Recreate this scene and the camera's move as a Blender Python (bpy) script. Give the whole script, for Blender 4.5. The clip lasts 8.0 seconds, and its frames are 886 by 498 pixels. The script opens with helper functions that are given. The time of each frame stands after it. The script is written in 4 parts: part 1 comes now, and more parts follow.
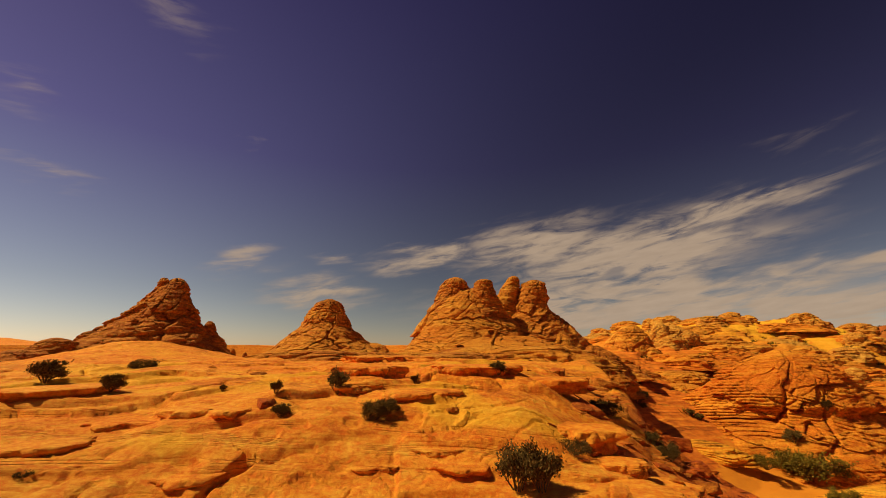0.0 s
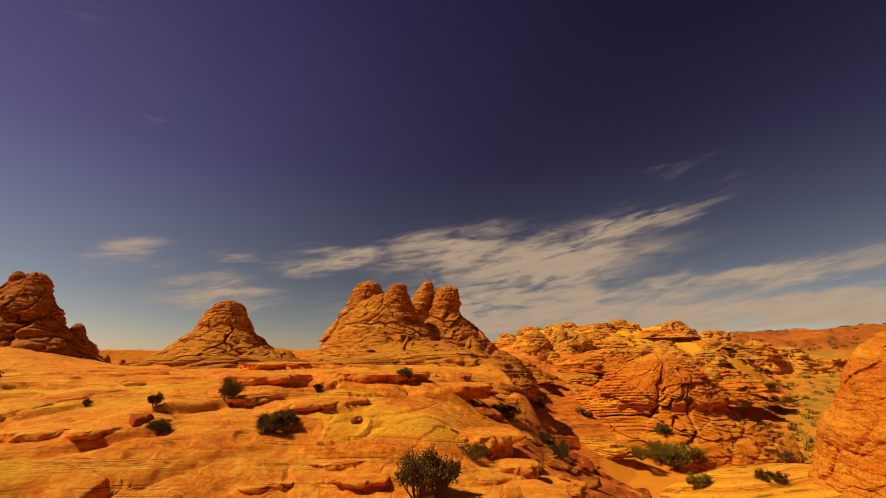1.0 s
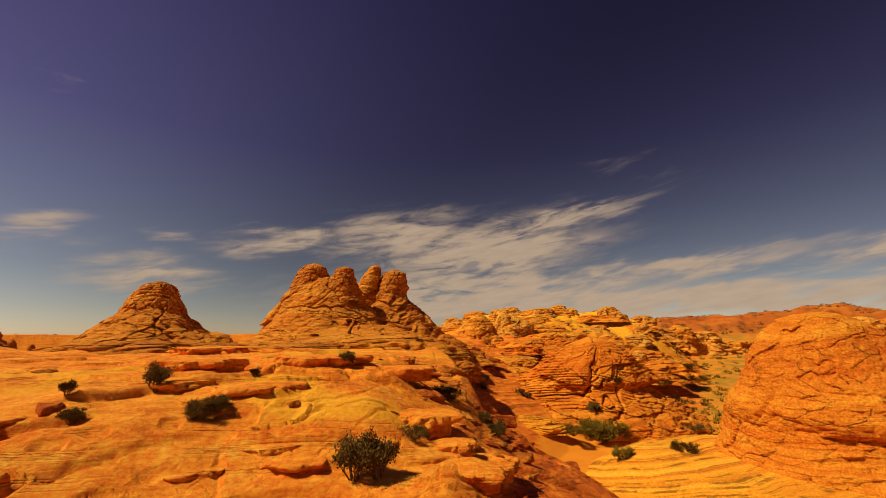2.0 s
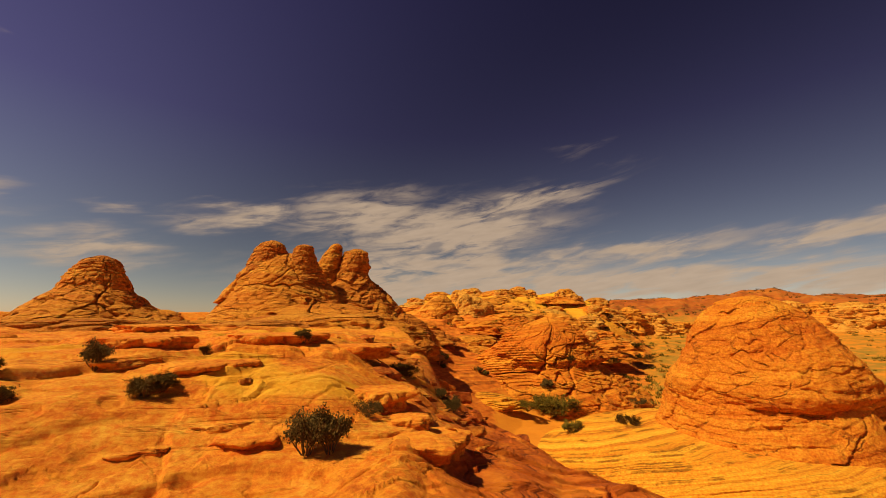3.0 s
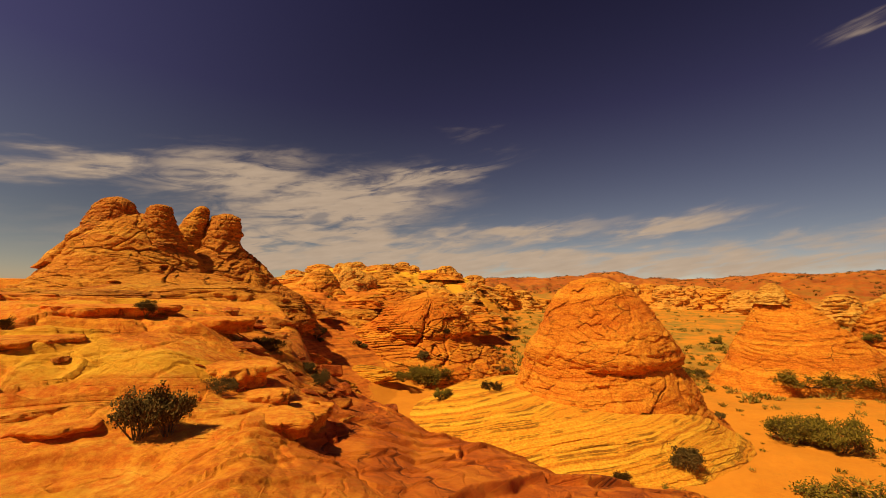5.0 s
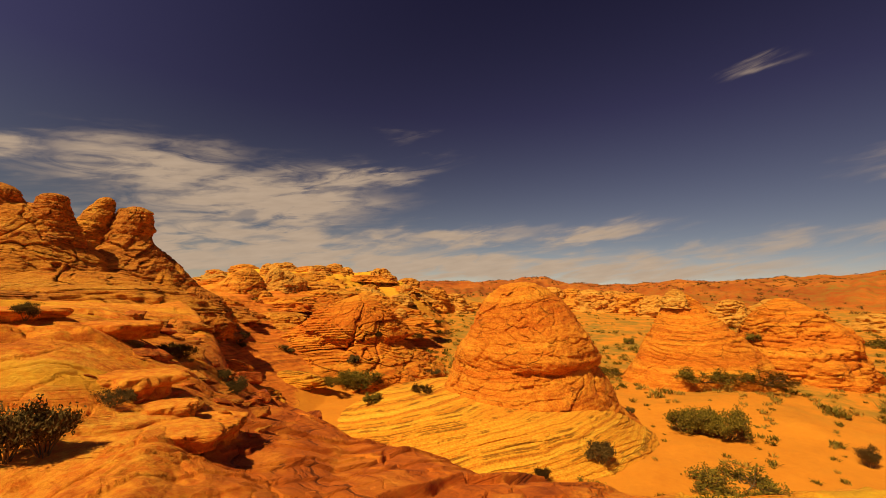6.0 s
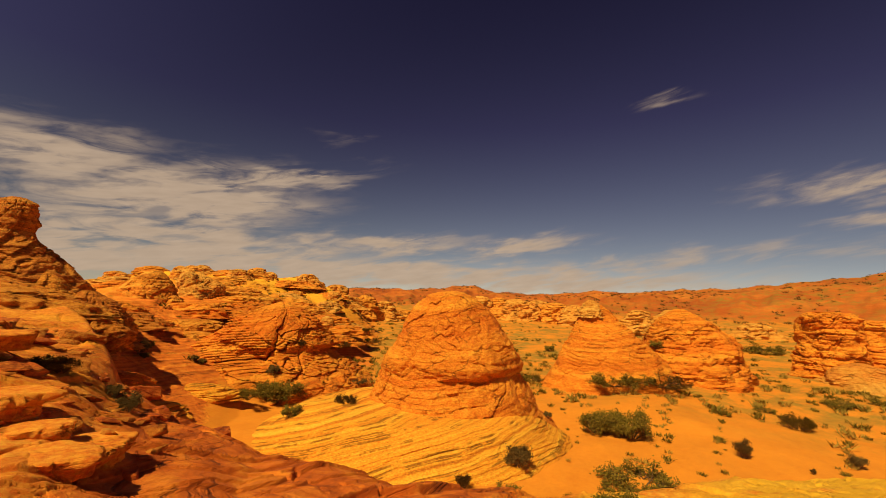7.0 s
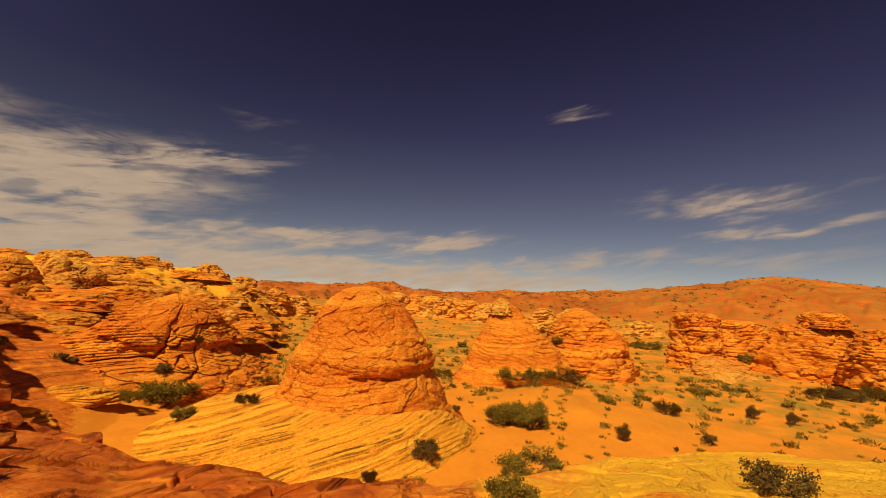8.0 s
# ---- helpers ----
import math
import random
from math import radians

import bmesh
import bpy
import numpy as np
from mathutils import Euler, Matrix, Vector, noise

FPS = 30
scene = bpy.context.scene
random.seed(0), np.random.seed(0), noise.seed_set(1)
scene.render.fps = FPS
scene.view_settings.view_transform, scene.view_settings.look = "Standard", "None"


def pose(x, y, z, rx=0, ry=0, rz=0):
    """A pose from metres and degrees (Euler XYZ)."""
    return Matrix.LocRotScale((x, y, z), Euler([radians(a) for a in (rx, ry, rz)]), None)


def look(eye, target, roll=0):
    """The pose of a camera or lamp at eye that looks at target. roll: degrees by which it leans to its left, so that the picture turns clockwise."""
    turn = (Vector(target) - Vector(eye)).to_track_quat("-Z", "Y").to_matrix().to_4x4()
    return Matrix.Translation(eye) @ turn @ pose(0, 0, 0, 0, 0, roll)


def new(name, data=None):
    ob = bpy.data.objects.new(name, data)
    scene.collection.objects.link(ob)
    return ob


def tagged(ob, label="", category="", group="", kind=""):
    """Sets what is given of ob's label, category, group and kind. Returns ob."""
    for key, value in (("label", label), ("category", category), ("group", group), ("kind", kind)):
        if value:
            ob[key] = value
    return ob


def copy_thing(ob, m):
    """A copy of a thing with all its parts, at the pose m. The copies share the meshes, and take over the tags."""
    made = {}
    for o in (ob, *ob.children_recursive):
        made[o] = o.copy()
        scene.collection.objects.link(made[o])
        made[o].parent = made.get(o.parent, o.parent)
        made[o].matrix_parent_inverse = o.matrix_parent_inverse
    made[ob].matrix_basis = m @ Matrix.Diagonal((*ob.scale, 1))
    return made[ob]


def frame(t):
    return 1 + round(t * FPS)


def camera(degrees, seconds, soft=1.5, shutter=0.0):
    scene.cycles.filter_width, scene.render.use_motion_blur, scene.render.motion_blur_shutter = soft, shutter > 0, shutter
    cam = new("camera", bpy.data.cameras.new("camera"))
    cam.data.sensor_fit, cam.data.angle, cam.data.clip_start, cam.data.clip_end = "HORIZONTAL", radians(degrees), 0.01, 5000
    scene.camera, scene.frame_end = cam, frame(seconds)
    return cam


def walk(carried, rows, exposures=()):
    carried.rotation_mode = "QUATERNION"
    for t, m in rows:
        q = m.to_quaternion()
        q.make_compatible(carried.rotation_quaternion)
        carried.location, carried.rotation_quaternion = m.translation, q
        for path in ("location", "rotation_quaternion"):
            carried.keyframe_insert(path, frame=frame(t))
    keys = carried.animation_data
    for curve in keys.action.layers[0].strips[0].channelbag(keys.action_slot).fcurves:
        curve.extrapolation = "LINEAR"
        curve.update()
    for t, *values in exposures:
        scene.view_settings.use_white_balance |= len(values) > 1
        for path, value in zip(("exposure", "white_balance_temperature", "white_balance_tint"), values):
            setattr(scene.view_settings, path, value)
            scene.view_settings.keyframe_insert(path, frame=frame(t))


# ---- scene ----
cam = camera(94.2, 8.0, soft=0.6)
METRES, EYE, TILT, LEAN, TURN = 1.0, 8.5, 13.2, 0.0, 0.0
ROWS = [
    (0.0, 0.0, 0.0, 0.0, 0.0, 0.0, 0.0),
    (0.5, 0.031, -0.007, 0.028, -5.68, 0.63, -1.35),
    (1.0, 0.083, 0.006, 0.048, -11.53, 0.81, -2.52),
    (1.5, 0.122, 0.004, 0.047, -15.63, 0.22, -3.39),
    (3.0, 0.221, -0.054, 0.020, -23.58, -3.16, -5.60),
    (3.5, 0.283, -0.083, 0.026, -26.68, -3.74, -6.68),
    (4.0, 0.334, -0.116, 0.031, -30.61, -4.25, -7.82),
    (4.5, 0.370, -0.143, 0.035, -34.74, -4.64, -8.85),
    (6.0, 0.475, -0.289, 0.093, -48.04, -2.47, -11.81),
    (6.5, 0.527, -0.354, 0.135, -52.60, -0.64, -12.73),
    (7.0, 0.544, -0.434, 0.164, -57.60, 0.73, -13.77),
    (7.5, 0.548, -0.520, 0.182, -62.70, 2.02, -14.72),
    (8.0, 0.553, -0.613, 0.200, -69.21, 3.20, -15.86),
]
walk(cam, [(t, pose(0, 0, EYE, TILT, LEAN, TURN) @ pose(METRES * x, METRES * y, METRES * z, 90 + pitch, roll, yaw)) for t, x, y, z, yaw, pitch, roll in ROWS],
     exposures=[(0.0, -0.18), (1.5, -0.10), (3.5, 0.0), (8.0, 0.0)])

# ---- sun, sky and clouds ----
SUN_AZ, SUN_EL = -85.0, 52.0


def heading(az, el):
    a, e = radians(az), radians(el)
    return Vector((math.sin(a) * math.cos(e), math.cos(a) * math.cos(e), math.sin(e)))


sun = new("sun", bpy.data.lights.new("sun", "SUN"))
sun.data.energy, sun.data.angle, sun.data.color = 5.0, radians(0.55), (1.0, 0.84, 0.48)
sun.matrix_world = look(heading(SUN_AZ, SUN_EL) * 60, (0, 0, 0))


class Nodes:
    """Short hand for a node tree: call an operation, get its output socket."""

    def __init__(self, tree):
        self.tree = tree
        tree.nodes.clear()

    def add(self, kind, **settings):
        n = self.tree.nodes.new(kind)
        for key, value in settings.items():
            setattr(n, key, value)
        return n

    def put(self, socket, value):
        if isinstance(value, bpy.types.NodeSocket):
            self.tree.links.new(value, socket)
        elif value is not None:
            socket.default_value = value

    def math(self, op, a, b=None, c=None, clamp=False):
        n = self.add("ShaderNodeMath", operation=op, use_clamp=clamp)
        for i, v in enumerate((a, b, c)):
            self.put(n.inputs[i], v)
        return n.outputs[0]

    def vec(self, op, a, b=None):
        n = self.add("ShaderNodeVectorMath", operation=op)
        self.put(n.inputs[0], a)
        self.put(n.inputs[1], b)
        return n.outputs[0]

    def xyz(self, x, y, z):
        n = self.add("ShaderNodeCombineXYZ")
        for i, v in enumerate((x, y, z)):
            self.put(n.inputs[i], v)
        return n.outputs[0]

    def split(self, v):
        n = self.add("ShaderNodeSeparateXYZ")
        self.put(n.inputs[0], v)
        return n.outputs

    def noise(self, v, scale, detail=3.0, rough=0.5, distort=0.0):
        n = self.add("ShaderNodeTexNoise")
        self.put(n.inputs["Vector"], v)
        self.put(n.inputs["Scale"], scale)
        self.put(n.inputs["Detail"], detail)
        self.put(n.inputs["Roughness"], rough)
        self.put(n.inputs["Distortion"], distort)
        return n.outputs["Fac"]

    def ramp(self, v, *stops, mode="EASE"):
        n = self.add("ShaderNodeValToRGB")
        n.color_ramp.interpolation = mode
        els = n.color_ramp.elements
        while len(els) < len(stops):
            els.new(0.5)
        for e, (p, c) in zip(els, stops):
            e.position = p
            e.color = (c, c, c, 1) if isinstance(c, float) else (*c, 1)
        self.put(n.inputs[0], v)
        return n.outputs[0]

    def span(self, v, lo, hi, a=0.0, b=1.0):
        n = self.add("ShaderNodeMapRange", interpolation_type="SMOOTHSTEP")
        for i, s in enumerate((v, lo, hi, a, b)):
            self.put(n.inputs[i], s)
        return n.outputs[0]

    def mix(self, f, a, b, mode="MIX"):
        n = self.add("ShaderNodeMix", data_type="RGBA", blend_type=mode)
        self.put(n.inputs[0], f)
        for i, v in ((6, a), (7, b)):
            self.put(n.inputs[i], (*v, 1) if isinstance(v, tuple) else v)
        return n.outputs[2]


world = bpy.data.worlds.new("sky")
scene.world = world
world.use_nodes = True
N = Nodes(world.node_tree)
sky = N.add("ShaderNodeTexSky", sky_type="NISHITA", sun_disc=False, sun_elevation=radians(SUN_EL), sun_rotation=radians(SUN_AZ),
            altitude=1700.0, air_density=0.8, dust_density=0.6, ozone_density=2.5)
way = N.add("ShaderNodeTexCoord").outputs["Generated"]
wx, wy, wz = N.split(way)[:3]
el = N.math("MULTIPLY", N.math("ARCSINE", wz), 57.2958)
az = N.math("MULTIPLY", N.math("ARCTAN2", wx, wy), 57.2958)
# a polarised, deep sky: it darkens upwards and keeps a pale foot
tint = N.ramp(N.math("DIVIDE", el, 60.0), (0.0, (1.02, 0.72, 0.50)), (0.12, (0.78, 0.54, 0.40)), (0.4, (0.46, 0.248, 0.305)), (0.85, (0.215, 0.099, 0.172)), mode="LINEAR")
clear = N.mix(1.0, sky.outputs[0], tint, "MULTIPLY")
# the bright haze round the sun
toward = N.add("ShaderNodeVectorMath", operation="DOT_PRODUCT")
N.put(toward.inputs[0], way)
toward.inputs[1].default_value = heading(SUN_AZ, SUN_EL)
clear = N.vec("SCALE", clear)
clear.node.inputs["Scale"].default_value = 1.0
N.put(clear.node.inputs["Scale"], N.math("MULTIPLY", N.span(toward.outputs["Value"], 0.10, 0.95, 0.84, 2.4), N.span(toward.outputs["Value"], -0.5, 0.1, 1.45, 1.0)))
# cirrus: streaks drawn out along the wind, gathered in banks (azimuth, elevation, half width, half height, slope, weight)
BANKS = [(-26, 10.3, 4, 1.6, 0.15, 0.75), (-17, 6.6, 7, 2.0, 0.05, 0.95), (-15, 11, 3, 1, 0.0, 0.6), (-2, 11.8, 8, 1.5, 0.12, 1.0), (13, 13, 11, 3.6, 0.1, 1.0),
         (25, 11, 14, 4.2, 0.12, 1.35), (36, 14.8, 11, 1.7, 0.22, 0.9), (26, 5.2, 22, 3.4, 0.0, 1.7), (50, 8.0, 13, 1.5, 0.06, 1.0), (68, 8.2, 9, 1.5, 0.13, 1.0),
         (58, 3.9, 38, 2.2, 0.0, 1.35), (88, 6.6, 14, 1.6, 0.02, 0.7), (87, 25.6, 3.5, 1.0, -0.05, 0.5), (105, 13.6, 9, 1.5, -0.02, 0.9), (109, 10.3, 9, 0.9, 0.02, 0.85), (100, 7.0, 18, 1.4, 0.0, 0.55)]
BANKS += [(-28, 24.8, 1.6, 0.8, 0.0, 0.33), (-47, 17.2, 5, 1.0, 0.0, 0.5), (-50, 24, 3, 2.4, 0.0, 0.4), (-38, 37, 6, 2.5, -0.4, 0.36), (43, 21.9, 5, 0.8, 0.1, 0.25)]
lean = N.math("SUBTRACT", el, N.math("MULTIPLY", az, 0.16))
drift = N.xyz(N.math("MULTIPLY", az, 0.055), N.math("MULTIPLY", lean, 0.26), 0.0)
warp = N.math("SUBTRACT", N.noise(drift, 1.7, 3.0), 0.5)
azw = N.math("ADD", az, N.math("MULTIPLY", warp, 12.0))
elw = N.math("ADD", el, N.math("MULTIPLY", N.math("SUBTRACT", N.noise(N.vec("ADD", drift, (7.0, 3.0, 0.0)), 2.2, 4.0), 0.5), 5.5))
cover = None
for a0, e0, hw, hh, slope, weight in BANKS:
    u = N.math("DIVIDE", N.math("SUBTRACT", azw, float(a0)), float(hw))
    v = N.math("DIVIDE", N.math("SUBTRACT", N.math("SUBTRACT", elw, float(e0)), N.math("MULTIPLY", N.math("SUBTRACT", azw, float(a0)), float(slope))), float(hh))
    d = N.math("ADD", N.math("MULTIPLY", u, u), N.math("MULTIPLY", v, v))
    b = N.math("MULTIPLY", N.math("EXPONENT", N.math("MULTIPLY", d, -1.0)), float(weight))
    cover = b if cover is None else N.math("MAXIMUM", cover, b)
streak = N.noise(N.xyz(N.math("MULTIPLY", az, 0.07), N.math("MULTIPLY", lean, 0.30), 3.0), 1.7, 8.0, 0.57, 1.3)
wisp = N.math("MULTIPLY", cover, N.span(streak, 0.14, 0.60), clamp=True)
wisp = N.math("MULTIPLY", wisp, N.span(N.noise(N.vec("ADD", drift, (2.0, 5.0, 0.0)), 2.6, 5.0, 0.55, 0.3), 0.32, 0.56, 0.5, 1.0))
wisp = N.math("MULTIPLY", N.span(wisp, 0.06, 0.95), 0.92)
shine = N.mix(N.noise(drift, 6.0, 4.0), (5.0, 3.6, 2.5), (6.8, 5.0, 3.5))
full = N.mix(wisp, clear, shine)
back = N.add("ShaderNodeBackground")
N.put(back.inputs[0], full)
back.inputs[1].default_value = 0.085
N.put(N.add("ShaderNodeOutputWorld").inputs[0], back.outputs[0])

# ---- materials ----


def material(name):
    m = bpy.data.materials.new(name)
    m.use_nodes = True
    return m, Nodes(m.node_tree)


def finish(N, colour, rough=0.85, bump=None, depth=0.02, strength=1.0, specular=0.2):
    b = N.add("ShaderNodeBsdfPrincipled")
    N.put(b.inputs["Base Color"], (*colour, 1) if isinstance(colour, tuple) else colour)
    N.put(b.inputs["Roughness"], rough)
    b.inputs["Specular IOR Level"].default_value = specular
    if bump is not None:
        k = N.add("ShaderNodeBump")
        k.inputs["Distance"].default_value, k.inputs["Strength"].default_value = depth, strength
        N.put(k.inputs["Height"], bump)
        N.put(b.inputs["Normal"], k.outputs[0])
    N.put(N.add("ShaderNodeOutputMaterial").inputs[0], b.outputs[0])


def strata(N, where, tilt=(0.05, 0.08), pitch=1.0, wobble=0.5):
    """A height that runs through the beds of the rock: nearly level, dipping and gently folded."""
    x, y, z = N.split(where)[:3]
    fold = N.math("MULTIPLY", N.math("SUBTRACT", N.noise(where, 0.16, 2.0), 0.5), 2.0 * wobble)
    h = N.math("ADD", z, N.math("ADD", N.math("MULTIPLY", x, tilt[0]), N.math("MULTIPLY", y, tilt[1])))
    h = N.math("ADD", h, fold)
    beds = N.noise(N.xyz(0.0, 0.0, N.math("MULTIPLY", h, 2.2 * pitch)), 1.0, 6.0, 0.66)
    return h, beds


def sandstone(name, light, mid, dark, bands=0.6, pitch=1.0, relief=0.05, tilt=(0.05, 0.08), bed_shade=0.0, masked=False, joints=1.0):
    light, mid, dark = (tuple(c * k for c, k in zip(v, (1.0, 0.77, 0.50))) for v in (light, mid, dark))
    m, N = material(name)
    where = N.add("ShaderNodeNewGeometry").outputs["Position"]
    h, beds = strata(N, where, tilt, pitch)
    broad = N.noise(where, 0.35, 3.0, 0.55)
    patch = N.noise(where, 1.7, 5.0, 0.6, 0.6)
    grain = N.noise(where, 24.0, 6.0, 0.7)
    blend = N.math("ADD", N.math("MULTIPLY", broad, 0.45), N.math("MULTIPLY", patch, 0.55))
    f = N.math("ADD", N.math("MULTIPLY", beds, bands), N.math("MULTIPLY", blend, 1.0 - bands))
    col = N.ramp(f, (0.36, dark), (0.48, mid), (0.60, light), mode="LINEAR")
    # rust red beds among the yellow ones
    rust = N.math("MULTIPLY", N.span(N.noise(N.xyz(0.0, 3.0, N.math("MULTIPLY", h, 0.55 * pitch)), 1.0, 3.0, 0.6), 0.50, 0.60), N.span(broad, 0.35, 0.6))
    col = N.mix(N.math("MULTIPLY", rust, 0.6), col, (mid[0] * 0.92, mid[1] * 0.62, mid[2] * 0.5))
    # thin dark partings between the beds, broken along their run: recess shade painted in
    part = N.noise(N.xyz(N.math("MULTIPLY", patch, 0.5), 9.0, N.math("MULTIPLY", h, 3.4 * pitch)), 1.0, 4.0, 0.7)
    line = N.math("MULTIPLY", N.span(part, 0.42 + bed_shade, 0.36 + bed_shade), N.span(N.noise(where, 0.8, 4.0, 0.6), 0.42, 0.58))
    col = N.mix(N.math("MULTIPLY", line, bands), col, tuple(c * 0.38 for c in mid))
    # fine laminae, and dark open joints that run along and across the beds
    lam = N.noise(N.xyz(N.math("MULTIPLY", patch, 0.35), 4.0, N.math("MULTIPLY", h, 9.0 * pitch)), 1.0, 3.0, 0.6)
    lamina = N.math("MULTIPLY", N.span(lam, 0.44, 0.36), N.span(N.noise(where, 0.55, 4.0, 0.6), 0.40, 0.60))
    col = N.mix(N.math("MULTIPLY", lamina, 0.55 * bands), col, tuple(c * 0.45 for c in mid))
    px, py = N.split(where)[:2]
    sway = N.math("MULTIPLY", N.math("SUBTRACT", N.noise(where, 0.7, 4.0, 0.6), 0.5), 1.6)
    vor = N.add("ShaderNodeTexVoronoi", feature="DISTANCE_TO_EDGE")
    vor.inputs["Scale"].default_value = 0.45
    N.put(vor.inputs["Vector"], N.xyz(N.math("ADD", px, sway), N.math("MULTIPLY", N.math("SUBTRACT", py, sway), 0.7), N.math("MULTIPLY", N.math("ADD", h, N.math("MULTIPLY", sway, 0.3)), 1.9)))
    crack = N.math("MULTIPLY", N.span(vor.outputs["Distance"], 0.026, 0.006), N.span(N.noise(N.vec("ADD", where, (3.0, 8.0, 1.0)), 0.6, 3.0, 0.6), 0.52, 0.60))
    crack = N.math("MULTIPLY", crack, 0.6 if joints else 0.0)
    col = N.mix(crack, col, tuple(c * 0.2 for c in mid))
    # lichen and desert varnish in blotches, pale worn spots
    stain = N.math("MULTIPLY", N.span(N.noise(where, 3.1, 7.0, 0.75), 0.54, 0.68), 0.32)
    col = N.mix(stain, col, tuple(c * 0.42 for c in mid))
    worn = N.math("MULTIPLY", N.span(N.noise(N.vec("ADD", where, (9.0, 4.0, 2.0)), 5.0, 7.0, 0.74), 0.54, 0.70), 0.28)
    col = N.mix(worn, col, tuple(min(1.0, c * 1.2 + 0.02) for c in light))
    speck = N.noise(where, 9.0, 6.0, 0.75)
    col = N.mix(0.9, col, N.mix(N.span(speck, 0.3, 0.7), (0.22, 0.2, 0.18), (0.86, 0.86, 0.86)), "SOFT_LIGHT")
    col = N.mix(0.5, col, N.mix(grain, (0.25, 0.22, 0.2), (0.95, 0.95, 0.95)), "SOFT_LIGHT")
    fine = N.math("ADD", N.math("MULTIPLY", beds, 1.8), N.math("ADD", N.math("MULTIPLY", grain, 0.3), N.math("MULTIPLY", N.noise(where, 3.5, 10.0, 0.74), 2.2)))
    fine = N.math("SUBTRACT", fine, N.math("ADD", N.math("MULTIPLY", line, 0.9), N.math("ADD", N.math("MULTIPLY", lamina, 0.5), N.math("MULTIPLY", crack, 1.6))))
    if masked:
        mask = N.add("ShaderNodeAttribute", attribute_name="cover")
        sandy, reddish, scrub = N.split(mask.outputs["Color"])[:3]
        red = N.ramp(N.math("ADD", N.math("MULTIPLY", beds, 0.6), N.math("MULTIPLY", patch, 0.4)), (0.34, (0.22, 0.034, 0.004)), (0.50, (0.62, 0.122, 0.009)), (0.64, (0.84, 0.25, 0.020)), mode="LINEAR")
        red = N.mix(0.5, red, N.mix(grain, (0.25, 0.22, 0.2), (0.95, 0.95, 0.95)), "SOFT_LIGHT")
        gold = N.math("MULTIPLY", N.add("ShaderNodeAttribute", attribute_name="cover").outputs["Alpha"], N.span(N.noise(where, 0.9, 5.0, 0.6), 0.27, 0.46))
        col = N.mix(N.math("MULTIPLY", gold, 0.8), col, N.mix(speck, (0.82, 0.40, 0.014), (0.95, 0.54, 0.03)))
        # the same painted shade of the bed recesses on the red rock
        red = N.mix(N.math("MULTIPLY", line, 0.7), red, (0.10, 0.02, 0.004))
        col = N.mix(reddish, col, red)
        table = N.ramp(N.math("ADD", N.math("MULTIPLY", beds, 0.35), N.math("ADD", N.math("MULTIPLY", N.noise(where, 0.03, 5.0, 0.65), 0.45), N.math("MULTIPLY", patch, 0.2))), (0.36, (0.21, 0.034, 0.004)), (0.50, (0.50, 0.108, 0.009)), (0.62, (0.70, 0.23, 0.024)), mode="LINEAR")
        col = N.mix(N.add("ShaderNodeAttribute", attribute_name="tableland").outputs["Fac"], col, table)
        sand = N.mix(N.noise(where, 0.5, 4.0), (0.62, 0.185, 0.010), (0.76, 0.26, 0.018))
        sand = N.mix(0.5, sand, N.mix(N.noise(where, 3.0, 8.0, 0.75), (0.2, 0.2, 0.2), (0.9, 0.9, 0.9)), "SOFT_LIGHT")
        edge = N.span(N.math("ADD", sandy, N.math("MULTIPLY", N.math("SUBTRACT", N.noise(where, 0.9, 6.0, 0.65), 0.5), 0.9)), 0.42, 0.58)
        col = N.mix(edge, col, sand)
        dust = N.math("MULTIPLY", scrub, N.span(N.noise(where, 0.22, 7.0, 0.72), 0.42, 0.62))
        col = N.mix(N.math("MULTIPLY", dust, 0.88), col, N.mix(N.noise(where, 2.0, 4.0), (0.17, 0.115, 0.014), (0.42, 0.24, 0.028)))
        fine = N.math("MULTIPLY", fine, N.math("SUBTRACT", 1.0, N.math("MULTIPLY", edge, 0.75)))
    finish(N, col, 0.9, fine, relief, 0.75)
    return m


rock_ground = sandstone("slickrock", (0.93, 0.44, 0.066), (0.80, 0.29, 0.028), (0.50, 0.14, 0.012), bands=0.34, pitch=2.2, relief=0.06, masked=True, joints=0)
rock_gold = sandstone("golden sandstone", (0.82, 0.435, 0.07), (0.64, 0.265, 0.028), (0.36, 0.105, 0.010), bands=0.66, pitch=0.8, relief=0.14)
rock_dome = sandstone("banded sandstone", (0.84, 0.40, 0.045), (0.70, 0.24, 0.020), (0.44, 0.105, 0.009), bands=0.62, pitch=0.75, relief=0.14, tilt=(-0.16, 0.05))
rock_brown = sandstone("weathered sandstone", (0.72, 0.35, 0.06), (0.54, 0.20, 0.024), (0.27, 0.075, 0.008), bands=0.62, pitch=0.9, relief=0.16)
rock_pale = sandstone("pale sandstone", (0.80, 0.50, 0.12), (0.68, 0.34, 0.06), (0.42, 0.15, 0.02), bands=0.5, pitch=0.5, relief=0.2)
rock_skirt = sandstone("striped sandstone", (0.92, 0.53, 0.06), (0.82, 0.38, 0.03), (0.50, 0.14, 0.012), bands=1.0, pitch=1.8, relief=0.09, tilt=(-0.014, 0.30), bed_shade=0.06, joints=0)
rock_slab = sandstone("slab sandstone", (0.93, 0.44, 0.066), (0.80, 0.29, 0.028), (0.50, 0.14, 0.012), bands=0.34, pitch=2.2, relief=0.05, joints=0)
rock_red = sandstone("red sandstone", (0.60, 0.20, 0.03), (0.42, 0.10, 0.012), (0.22, 0.042, 0.006), bands=0.6, pitch=2.0, relief=0.06)


